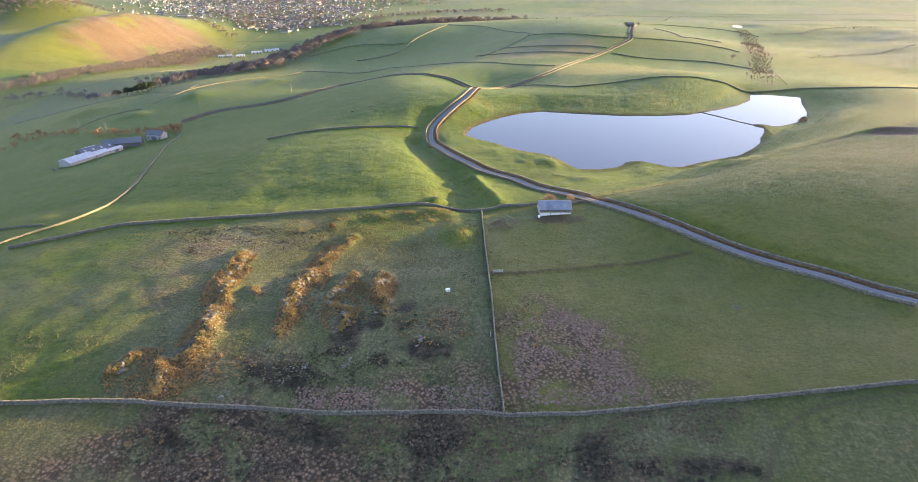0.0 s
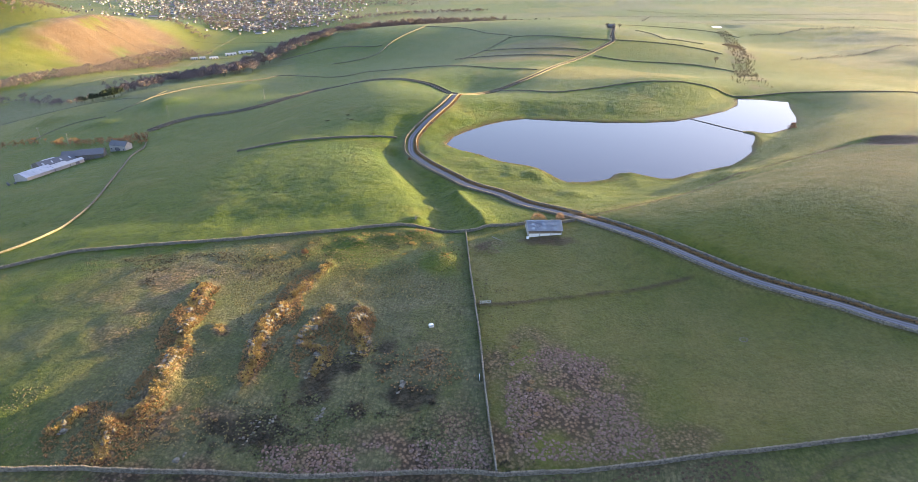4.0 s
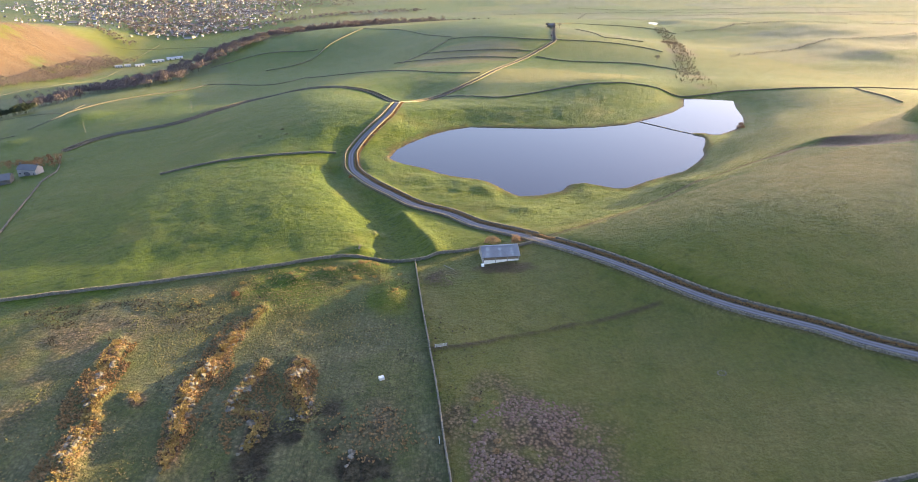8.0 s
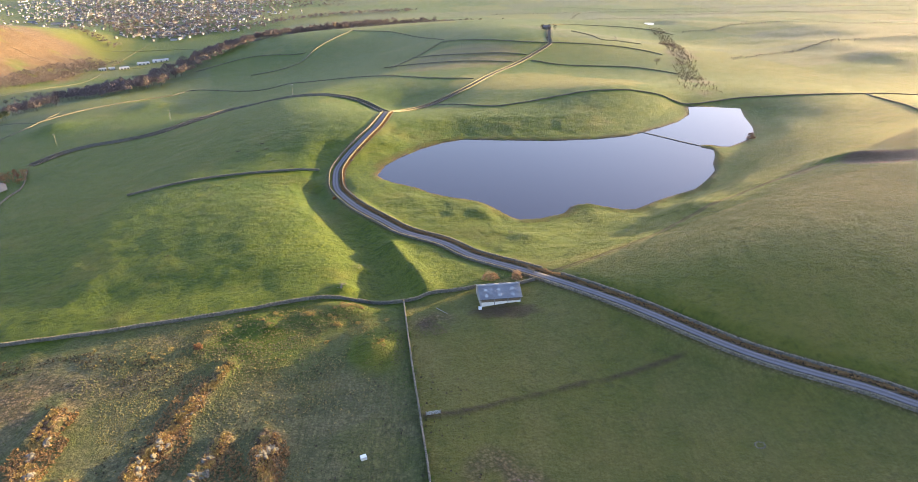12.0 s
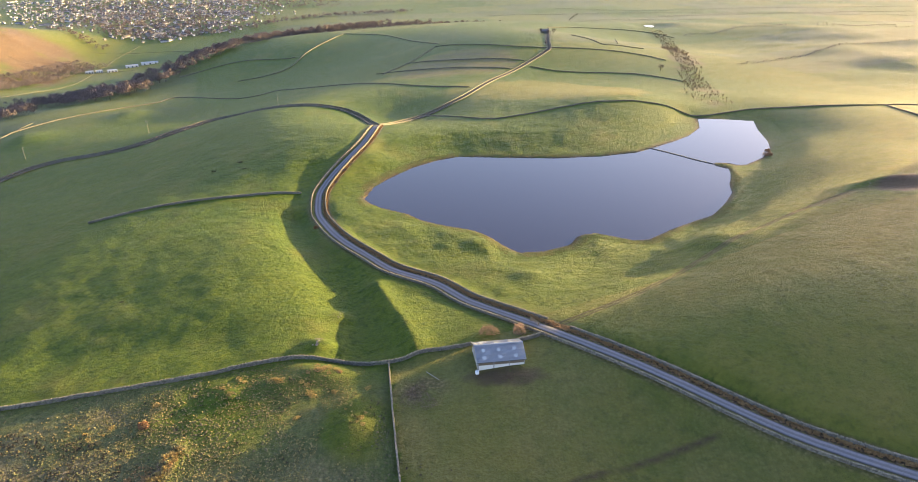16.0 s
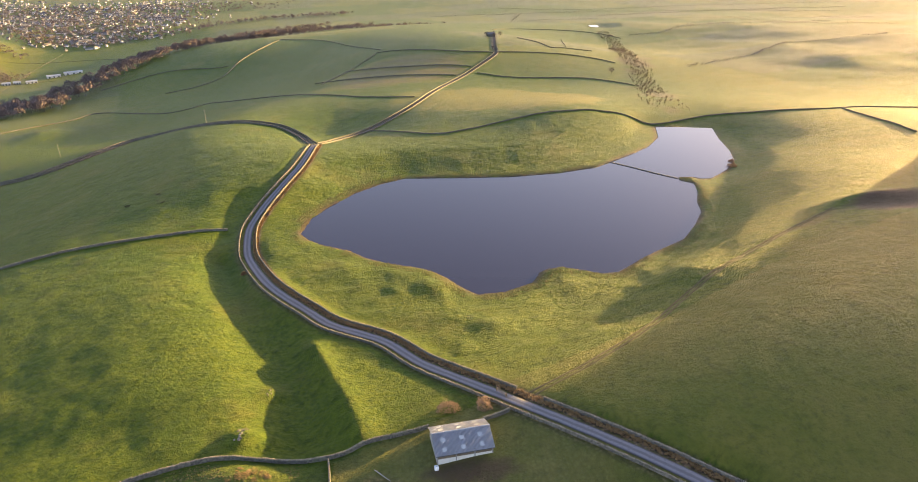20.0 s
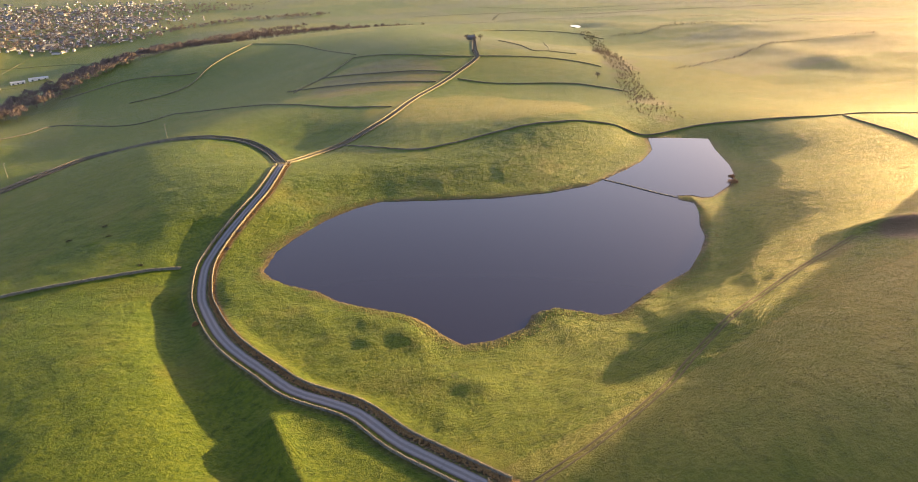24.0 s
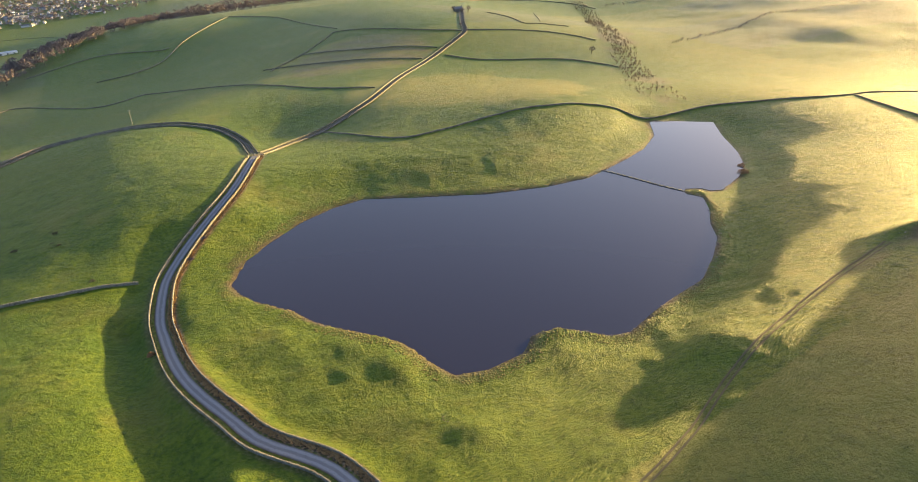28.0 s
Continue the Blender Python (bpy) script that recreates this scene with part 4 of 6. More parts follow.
field_wall(line[:gate_i - 1], "roadside dry-stone wall above a brown verge", off=([200, 330], [4.4, 4.5]), seed=9, high=0.95, wide=0.42)
field_wall(line[gate_i + 1:], "roadside dry-stone wall above a brown verge", off=([330, 400, 440, 530], [4.5, 3.9, 3.2, 2.8]), seed=10, high=1.0, wide=0.42)
west = ROAD_LINES["west"][0]
field_wall(west[3:], "dark dry-stone wall beside the farm road", step=2.0, off=-2.5, seed=12, cope=False)
field_wall(west[3:], "dark dry-stone wall beside the farm road", step=2.0, off=2.5, seed=13, cope=False)
north = ROAD_LINES["north"][0]
field_wall(north[4:], "sunlit dry-stone wall beside the straight lane", step=2.0, off=-2.3, high=0.75, wide=0.36, seed=14, cope=False)
field_wall(north[2:], "sunlit dry-stone wall beside the straight lane", step=2.0, off=2.3, high=0.75, wide=0.36, seed=15, cope=False)
FAR = "distant dark dry-stone field wall"
for i, w in enumerate((WALL_LAKE, WALL_LAKE2, WALL_C, WALL_D, WALL_E, WALL_F, WALL_G, WALL_H, WALL_I, WALL_J, WALL_K, WALL_L, WALL_M, WALL_N, WALL_O)):
    w = w + [(w[-1][0] + 70, w[-1][1] - 4), (w[-1][0] + 170, w[-1][1] + 6), (w[-1][0] + 300, w[-1][1] - 10)] if i == 0 else w
    field_wall(w, FAR if i else "dry-stone wall curving over the rise above the water", step=2.5, high=0.85, wide=0.5, seed=30 + i, cope=False)

# ---- the barn ----
def barn(x, y, turn):
    zb = at(x + 6.8, y + 5) - 0.15
    b = thing("barn", x, y, zb, turn, "low field barn with a grey sheeted roof and six skylights", "barn")
    L, D, E, R = 13.6, 9.4, 2.4, 4.55
    for nm, y0, y1, lab in (("front_wall", 0.0, 0.25, "pale block front wall"), ("back_wall", D - 0.25, D, "")):
        bm = bmesh.new()
        box(bm, 0, L, y0, y1, -1.0, 0.9)
        part(nm, bm, MAT["white_wall"], b, lab)
        bm = bmesh.new()
        for i in range(68):
            box(bm, i * 0.2 + 0.01, i * 0.2 + 0.17, y0 + 0.05, y1 - 0.05, 0.9, E)
        part("board_cladding", bm, MAT["timber"], b, "spaced timber cladding boards")
    for nm, x0 in (("gable_wall", 0.02), ("gable_wall", L - 0.27)):
        bm = bmesh.new()
        pts = [(0.26, -1.0), (D - 0.26, -1.0), (D - 0.26, E), (D / 2, R - 0.05), (0.26, E)]
        a = [bm.verts.new((x0, p, q)) for p, q in pts]
        c = [bm.verts.new((x0 + 0.25, p, q)) for p, q in pts]
        bm.faces.new(a[::-1]), bm.faces.new(c)
        for i in range(5):
            j = (i + 1) % 5
            bm.faces.new((a[i], a[j], c[j], c[i]))
        part(nm, bm, MAT["block_wall"], b)
    slope = math.atan2(R - E, D / 2)
    run = (D / 2 + 0.45) / math.cos(slope)
    for sgn, nm in ((1, "front"), (-1, "back")):
        m = pose(0, D / 2, R + 0.06) @ pose(0, 0, 0, 0, 0, 0 if sgn > 0 else 180) @ pose(0 if sgn > 0 else -L, 0, 0) @ pose(0, 0, 0, -180 + 0, 0, 0) @ pose(0, 0, 0, 0, 0, 0)
        bm = bmesh.new()
        n, half = 96, run
        vs = []
        for i in range(n + 1):
            xx = -0.35 + (L + 0.7) * i / n
            wave = 0.045 * math.cos(math.pi * i)
            row = []
            for t in (0.0, 1.0):
                yy = D / 2 - sgn * t * half * math.cos(slope)
                zz = R + 0.08 - t * half * math.sin(slope) + wave
                row.append(bm.verts.new((xx, yy, zz)))
            vs.append(row)
        for i in range(n):
            f = (vs[i][0], vs[i][1], vs[i + 1][1], vs[i + 1][0])
            bm.faces.new(f if sgn > 0 else f[::-1])
        bmesh.ops.solidify(bm, geom=bm.faces[:], thickness=0.05)
        roof = part("roof_slope", bm, MAT["roof_sheet"], b, "corrugated grey roof sheets")
        for i in range(3):
            for t0 in (0.24, 0.66):
                bm = bmesh.new()
                xx = 1.5 + i * 4.5
                lift = 0.035
                p = []
                for xo, t in ((0, t0), (1.1, t0), (1.1, t0 + 0.2), (0, t0 + 0.2)):
                    for dz in (0.0, lift):
                        p.append(bm.verts.new((xx + xo, D / 2 - sgn * t * half * math.cos(slope), R + 0.10 - t * half * math.sin(slope) + dz)))
                bm.faces.new((p[1], p[3], p[5], p[7]))
                for i0, i1 in ((0, 2), (2, 4), (4, 6), (6, 0)):
                    bm.faces.new((p[i0], p[i1], p[i1 + 1], p[i0 + 1]))
                part("skylight", bm, MAT["skylight"], roof, "pale translucent roof light")
    bm = bmesh.new()
    bmesh.ops.create_cone(bm, cap_ends=True, segments=8, radius1=0.16, radius2=0.16, depth=L + 0.7, matrix=pose(L / 2, D / 2, R + 0.12, 0, 90, 0))
    part("ridge_cap", bm, MAT["roof_sheet"], b)
    for yy in (-0.52, D + 0.42):
        bm = bmesh.new()
        box(bm, -0.35, L + 0.35, yy, yy + 0.12, E - 0.28, E - 0.16)
        part("gutter", bm, MAT["dark_slate"], b, "dark eaves gutter")
    for i in (0, 4.5, 9.0, 13.3):
        bm = bmesh.new()
        box(bm, i, i + 0.28, -0.06, 0.3, -0.6, E + 0.1)
        part("post", bm, MAT["block_wall"], b)
    return b


barn(0.1, 261.9, 7.5)
bz = at(0.0, 260.4)
tank = thing("water_tank", -0.1, 260.6, bz, 8, "white plastic water tank beside the barn", "water tank")
bm = bmesh.new()
bmesh.ops.bevel(bm, geom=bm.edges[:] if box(bm, -0.5, 0.5, -0.5, 0.5, 0.0, 1.0) else [], offset=0.12, segments=2, affect="EDGES")
part("body", bm, MAT["white_plastic"], tank)
bm = bmesh.new()
bmesh.ops.create_cone(bm, cap_ends=True, segments=12, radius1=0.25, radius2=0.22, depth=0.12, matrix=pose(0, 0, 1.05))
part("lid", bm, MAT["galvanised"], tank)

# ---- rocks, bushes and trees ----
def rock_mesh(seed, flat=0.65):
    rnd = random.Random(seed)
    bm = bmesh.new()
    bmesh.ops.create_icosphere(bm, subdivisions=2, radius=1.0)
    cuts = [(Vector((rnd.uniform(-1, 1), rnd.uniform(-1, 1), rnd.uniform(-0.4, 1))).normalized(), rnd.uniform(0.55, 0.85)) for _ in range(9)]
    for v in bm.verts:
        for n, d in cuts:
            over = v.co.dot(n) - d
            if over > 0:
                v.co -= n * over
        v.co += 0.05 * Vector(noise.noise_vector(v.co * 2.3 + Vector((seed, 0, 0))))
        v.co.z *= flat
    me = bpy.data.meshes.new("rock")
    bm.to_mesh(me)
    bm.free()
    me.materials.append(MAT["rock"])
    return me


ROCKS = [rock_mesh(s, 0.55 + 0.1 * (s % 4)) for s in range(7)]


def outcrop(x, y, count, spread, size, along, label, seed):
    """A cluster of weathered rocks that share a few meshes."""
    rnd = random.Random(seed)
    t = thing("rock_outcrop", x, y, at(x, y), 0, label, "rock", "rock outcrops")
    for _ in range(count):
        u, v = rnd.uniform(-spread, spread), rnd.uniform(-0.35, 0.35) * spread
        px, py = u * math.cos(along) - v * math.sin(along), u * math.sin(along) + v * math.cos(along)
        k = 0.6 * size * rnd.uniform(0.35, 1.15)
        r = new("rock", ROCKS[rnd.randrange(7)])
        r.parent = t
        r.matrix_basis = Matrix.LocRotScale((px, py, at(x + px, y + py) - at(x, y) + 0.12 * k), Euler((rnd.uniform(-.4, .4), rnd.uniform(-.4, .4), rnd.uniform(0, 6.3))), (k * rnd.uniform(0.8, 1.6), k, k * rnd.uniform(0.4, 0.8)))
    return t


GREY_ROCK = "weathered grey limestone outcrop among bracken"
spots = [(-110, 199, 7, 3.2, 1.1), (-107.5, 188, 9, 4.0, 1.0), (-104, 172, 10, 5.0, 1.0), (-103, 163, 6, 3, 0.8), (-82, 196, 9, 4.5, 1.2), (-82, 183, 7, 4.0, 1.0), (-78, 214, 4, 3, 0.8), (-67.5, 193, 8, 3.5, 1.2),
         (-69, 186, 7, 2.5, 0.9), (-62, 180, 7, 2.5, 0.8), (-61, 172, 6, 3, 0.8), (-54, 197, 8, 2.6, 1.1), (-50, 184, 7, 3.5, 0.8), (-48, 278, 9, 2.6, 1.0), (-45, 299, 5, 1.8, 0.7), (-35, 168, 6, 2.2, 0.8), (-55, 157, 5, 1.8, 0.8),
         (-67, 154, 4, 1.6, 0.8), (-86, 139, 4, 1.4, 0.9), (-72, 149, 8, 3.5, 0.7), (-119, 142, 3, 1.6, 1.5), (-106, 140, 6, 3, 0.8), (16, 337, 4, 2.0, 0.6), (176, 379, 6, 3.0, 0.7)]
for i, (x, y, c, sp, sz) in enumerate(spots):
    outcrop(x, y, int(2.2 * c), sp * 1.2, sz * 1.3 if y < 240 else 0.7 * sz, radians(78 + 10 * math.sin(i)), GREY_ROCK if y < 260 else "small grey rocks bedded in the green turf", 100 + i)


def tuft_cloud(n, rx, ry, rz, leaf, seed, base=0.0, slim=0.45, upright=0.0):
    """Many small leaf-like triangles spread through an uneven dome."""
    rnd = np.random.RandomState(seed)
    d = rnd.normal(size=(n, 3))
    d /= np.linalg.norm(d, axis=1, keepdims=True)
    d[:, 2] = np.abs(d[:, 2]) * 1.0 - 0.15
    lump = 0.62 + 0.55 * ripple(d[:, 0] * 3 + seed, d[:, 1] * 3 + d[:, 2] * 2, 1.0, seed)
    r = rnd.uniform(0.45, 1.0, n) ** 0.5 * lump
    p = d * r[:, None] * np.array([rx, ry, rz]) + np.array([0, 0, base])
    a = rnd.normal(size=(n, 3))
    a[:, 2] += upright * 3
    a /= np.linalg.norm(a, axis=1, keepdims=True)
    b = np.cross(a, rnd.normal(size=(n, 3)))
    b /= np.linalg.norm(b, axis=1, keepdims=True)
    s = leaf * rnd.uniform(0.5, 1.4, n)[:, None]
    v = np.stack([p - b * s * slim, p + b * s * slim, p + a * s * 1.5], 1).reshape(-1, 3)
    v[:, 2] = np.maximum(v[:, 2], 0.02)
    return v, np.arange(3 * n).reshape(-1, 3)


def limb(verts, faces, a, b, ra, rb, k=5):
    a, b = Vector(a), Vector(b)
    q = (b - a).to_track_quat("Z", "Y")
    n = len(verts)
    for p, r in ((a, ra), (b, rb)):
        for i in range(k):
            w = 2 * math.pi * i / k
            verts.append(p + q @ Vector((r * math.cos(w), r * math.sin(w), 0)))
    faces.extend((n + i, n + (i + 1) % k, n + k + (i + 1) % k, n + k + i) for i in range(k))


def bare_limbs(high, seed, spread=0.5, levels=3):
    """A tapered trunk that forks into limbs and thin branches, and the branch ends."""
    rnd = random.Random(seed)
    verts, faces, ends = [], [], []

    def grow(p, d, length, r, level):
        mid = p + d * length * 0.55 + Vector((rnd.uniform(-1, 1), rnd.uniform(-1, 1), 0)) * 0.05 * length
        end = mid + (d + Vector((rnd.uniform(-.3, .3), rnd.uniform(-.3, .3), 0.1))).normalized() * length * 0.45
        k = 6 if level == 0 else 4 if level == 1 else 3
        limb(verts, faces, p, mid, r, r * 0.8, k)
        limb(verts, faces, mid, end, r * 0.8, r * 0.55, k)
        if level == levels:
            ends.append(end)
            return
        for i in range(4 if level == 0 else 3):
            w = 2 * math.pi * (i + rnd.random()) / 4
            nd = (d * (1 - spread) + Vector((math.cos(w), math.sin(w), 0.35)) * spread).normalized()
            grow(mid.lerp(end, rnd.uniform(0.2, 1)), nd, length * rnd.uniform(0.55, 0.8), r * 0.5, level + 1)
    grow(Vector((0, 0, -0.3)), Vector((0, 0, 1)), high * 0.42, high * 0.035, 0)
    return verts, faces, ends


def shrub(name, x, y, rx, ry, rz, mat, label, category, group, seed, n=420, leaf=0.16, stems=True):
    t = thing(name, x, y, at(x, y) - 0.05, (seed * 47) % 360, label, category, group)
    v, f = tuft_cloud(n, rx, ry, rz, leaf, seed)
    part("foliage", mesh_of("foliage", v, f), MAT[mat], t)
    if stems:
        vs, fs, _ = bare_limbs(rz * 0.9, seed, 0.65, 2)
        part("stems", mesh_of("stems", vs, fs), MAT["bark"], t)
    return t


rnd = random.Random(5)
SHRUBS = {}
for key, mat, n in (("gorse", "gorse", 300), ("bracken", "bracken_leaf", 260), ("heath", "heath", 300)):
    for s in range(4):
        v, f = tuft_cloud(int(1.7 * n), 1.0, 1.0, 0.62, 0.11, 20 + s, slim=0.5)
        me = mesh_of("foliage", v, f)
        me.materials.append(MAT[mat])
        SHRUBS[key, s] = me


def clump(kind, x, y, size, label, group):
    name = {"gorse": "gorse_bush", "bracken": "bracken_clump", "heath": "heather_clump"}[kind]
    ob = new(name, SHRUBS[kind, rnd.randrange(4)])
    ob.matrix_basis = Matrix.LocRotScale((x, y, at(x, y) - 0.12 * size), Euler((0, 0, rnd.uniform(0, 6.3))), (size * rnd.uniform(0.8, 1.35), size * rnd.uniform(0.8, 1.2), size * rnd.uniform(0.55, 0.95)))
    return tagged(ob, label, {"gorse": "gorse", "bracken": "bracken", "heath": "heather"}[kind], group)


for li, (ridge, h, width) in enumerate(RIDGES):
    pts = spaced(ridge, 1.35)
    for x, y in pts:
        for _ in range(3):
            if rnd.random() < (0.75 if rough(x, y, 7, 96) > 0.45 else 0.3):
                kind = "gorse" if rnd.random() < 0.62 else "bracken"
                clump(kind, x + rnd.gauss(0.4, width * 0.28), y + rnd.gauss(0, 0.9), rnd.uniform(0.4, 1.15),
                      "orange-brown gorse bush on a rocky ridge" if kind == "gorse" else "dead rust-coloured bracken on a rocky ridge", "bushes on the rock ridges")
beds = [(cx, cy, rx, ry, int(0.30 * rx * ry) + 3, "heath") for cx, cy, rx, ry in HEATH]
for cx, cy, rx, ry, n, kind in beds + [(-92, 150, 12, 6, 22, "bracken"), (-44, 263, 5, 3, 8, "bracken"), (-60, 258, 14, 4, 10, "gorse"), (-98, 240, 12, 5, 14, "gorse"), (-32, 244, 4, 5, 5, "gorse"), (-97, 187, 2, 2, 4, "gorse"),
                              (-75, 122, 34, 9, 60, "heath"), (-10, 105, 60, 12, 30, "heath"), (-100, 121, 8, 3, 6, "bracken"), (-1, 172, 5, 20, 10, "bracken")]:
    for _ in range(n):
        w, q = rnd.uniform(0, 6.3), rnd.random() ** 0.5
        clump(kind, cx + rx * q * math.cos(w), cy + ry * q * math.sin(w), rnd.uniform(0.5, 1.3),
              {"heath": "dark low heather clump on the moor", "bracken": "dead brown bracken on the moor", "gorse": "russet gorse bush in rough grass"}[kind], "low bushes on the moor")

for x, y in ((-43.0, 264.1), (-45.1, 263.0), (-40.6, 263.4), (-46.2, 254.0), (-55.2, 258.1), (-67.5, 253.0), (-77.3, 253.6), (-86.1, 249.8), (-30.4, 255.6), (-39.3, 254.4), (-47.6, 244.6), (-86.5, 243.0), (-56.8, 258.5), (-45.2, 253.0)):
    clump("gorse", x, y, rnd.uniform(1.1, 1.7), "rounded russet gorse bush on the sunlit moor", "low bushes on the moor")


def scatter_tufts(name, label, mat, zones, seed, blade=0.42, each=7, keep=None):
    """Countless grass tussocks, each a fan of blades."""
    r = np.random.RandomState(seed)
    xs, ys = [], []
    for cx, cy, rx, ry, n in zones:
        w, q = r.uniform(0, 6.283, n), np.sqrt(r.rand(n))
        xs.append(cx + rx * q * np.cos(w)), ys.append(cy + ry * q * np.sin(w))
    x, y = np.concatenate(xs), np.concatenate(ys)
    if keep is not None:
        m = keep(x, y)
        x, y = x[m], y[m]
    z, n = surface(x, y), len(x)
    size = blade * r.uniform(0.6, 1.5, n)
    vv = []
    for k in range(each):
        a = r.uniform(0, 6.283, n)
        lean = r.uniform(0.3, 1.0, n)
        dx, dy = np.cos(a), np.sin(a)
        base = np.stack([x + 0.1 * dx * size, y + 0.1 * dy * size, z - 0.05], 1)
        side = np.stack([-dy, dx, 0 * a], 1) * (0.34 * size)[:, None]
        tip = base + np.stack([dx * lean * size, dy * lean * size, size * (1.15 - 0.5 * lean)], 1)
        vv.append(np.stack([base - side, base + side, tip], 1))
    v = np.stack(vv, 1).reshape(-1, 3)
    ob = part(name, mesh_of(name, v, np.arange(len(v)).reshape(-1, 3)), MAT[mat])
    return tagged(ob, label, "grass", kind="stuff")


def fast_mesh(name, v, f):
    """A smooth mesh from arrays of places and triangles."""
    me = bpy.data.meshes.new(name)
    me.vertices.add(len(v)), me.loops.add(3 * len(f)), me.polygons.add(len(f))
    me.vertices.foreach_set("co", v.ravel()), me.loops.foreach_set("vertex_index", f.ravel().astype(np.int32))
    me.polygons.foreach_set("loop_start", np.arange(0, 3 * len(f), 3, dtype=np.int32))
    me.polygons.foreach_set("use_smooth", np.ones(len(f), bool))
    me.update(calc_edges=True)
    return me


def scatter_domes(name, label, mat, bounds, gap, seed, size, keep):
    """Countless shaggy tussocks, each a small uneven dome, about gap metres apart where keep allows."""
    r = np.random.RandomState(seed)
    x0, x1, y0, y1 = bounds
    gx, gy = np.meshgrid(np.arange(x0, x1, gap), np.arange(y0, y1, gap))
    x, y = gx.ravel() + gap * r.uniform(-0.5, 0.5, gx.size), gy.ravel() + gap * r.uniform(-0.5, 0.5, gx.size)
    m = keep(x, y) & clear(x, y)
    x, y = x[m], y[m]
    n = len(x)
    rad, z = size * r.uniform(0.55, 1.4, n), surface(x, y)
    lean = r.uniform(-0.25, 0.25, (n, 2))
    v = np.zeros((n, 13, 3))
    turn = r.uniform(0, 6.3, n)
    for k in range(6):
        a = turn + k * math.pi / 3
        for ring, (g, h) in enumerate(((1.0, -0.12), (0.72, 0.25))):
            q = rad * g * r.uniform(0.7, 1.3, n)
            v[:, 6 * ring + k] = np.stack([x + q * np.cos(a), y + q * np.sin(a), z + rad * h * r.uniform(0.7, 1.3, n)], 1)
    v[:, 12] = np.stack([x + lean[:, 0] * rad, y + lean[:, 1] * rad, z + 0.42 * rad * r.uniform(0.7, 1.3, n)], 1)
    tri = []
    for k in range(6):
        j = (k + 1) % 6
        tri += [(k, j, 6 + j), (k, 6 + j, 6 + k), (6 + k, 6 + j, 12)]
    f = (np.array(tri)[None] + 13 * np.arange(n)[:, None, None]).reshape(-1, 3)
    return tagged(part(name, fast_mesh(name, v.reshape(-1, 3), f), MAT[mat]), label, "grass", kind="stuff")


def clear(x, y):
    ok = np.ones(x.shape, bool)
    for w in (WALL_MID, WALL_SOUTH, WALL_WEST):
        d, _, _ = nearest(x, y, spaced(w, 3.0), reach=4)
        ok &= d > 1.0
    d, _, _ = nearest(x, y, ROAD_LINES["main"][0], reach=6)
    return ok & (d > 2.4)


def patchy(lo):
    return lambda x, y: clear(x, y) & (rough(x, y, 9, 77) > lo)


def south_of_wall(x, y):
    return y < np.interp(x, [p[0] for p in WALL_SOUTH], [p[1] for p in WALL_SOUTH])


RUSH_BED = np.array([(-5.6, 180), (7.4, 191), (22, 188), (31, 172), (36, 152), (16, 149.5), (-5, 147)], float)
MOOR_RING = np.array(WALL_WEST + [(-25.5, 265), (-6.6, 144)] + WALL_SOUTH[9::-1] + [(-230, 110)], float)
scatter_domes("rush_tussocks", "purple-brown rush tussocks in the wet field corner", "rush_dome", (-8, 38, 146, 193), 0.85, 1, 0.42, lambda x, y: inside(x, y, RUSH_BED) & (rough(x, y, 8, 78) > 0.40))
scatter_domes("red_tussocks", "red-brown tussocks of dead moor grass along the long wall", "rush_dome", (-66, -7, 139, 160), 0.9, 41, 0.42, lambda x, y: ~south_of_wall(x, y) & (y < 146 + 0.16 * (x + 60)) & (rough(x, y, 8, 79) > 0.40))
scatter_domes("moor_tussocks", "dull green tussocks over the moor flats", "moor_dome", (-200, -8, 132, 265), 1.0, 32, 0.32, lambda x, y: inside(x, y, MOOR_RING) & (rough(x, y, 17, 71) > 0.56 + 0.08 * (x < -125)))
scatter_domes("pale_tussocks", "pale yellow tussocks on the sunlit moor", "straw_dome", (-104, -28, 140, 268), 0.75, 42, 0.24, lambda x, y: inside(x, y, MOOR_RING) & (rough(x, y, 19, 72) > np.where(y > 205, 0.53, 0.60)) & (x < -32 - 0.25 * np.maximum(0, 235 - y)))
scatter_domes("south_tussocks", "brown tussocks of dead grass south of the long wall", "heath_dome", (-106, 58, 88, 152), 1.0, 31, 0.46, lambda x, y: south_of_wall(x, y + 1) & (rough(x, y, 9, 70) > 0.46))
scatter_domes("straw_tussocks", "straw-coloured tussocks on the sunlit slope", "straw_dome", (-175, -100, 92, 130), 1.0, 43, 0.22, lambda x, y: south_of_wall(x, y + 1) & (rough(x, y, 9, 73) > 0.44))
scatter_domes("shore_tussocks", "brown and yellow tussocks fringing the tarn", "straw_dome", (-75, 150, 346, 492), 0.9, 44, 0.36, lambda x, y: (nearest(x, y, _closed, reach=8)[0] < 5.5) & (surface(x, y) > 0.12) & (rough(x, y, 9, 74) > 0.44))
for x, y, size in ((-137.6, 451.4, 1.5), (-126, 461, 1.3), (-120.6, 450, 1.1), (-99.8, 422.7, 1.2), (-121.3, 306, 1.0), (-124, 452.5, 0.9)):
    clump("heath", x, y, size, "dark clump of rushes in the green pasture", "rush clumps in the pasture")
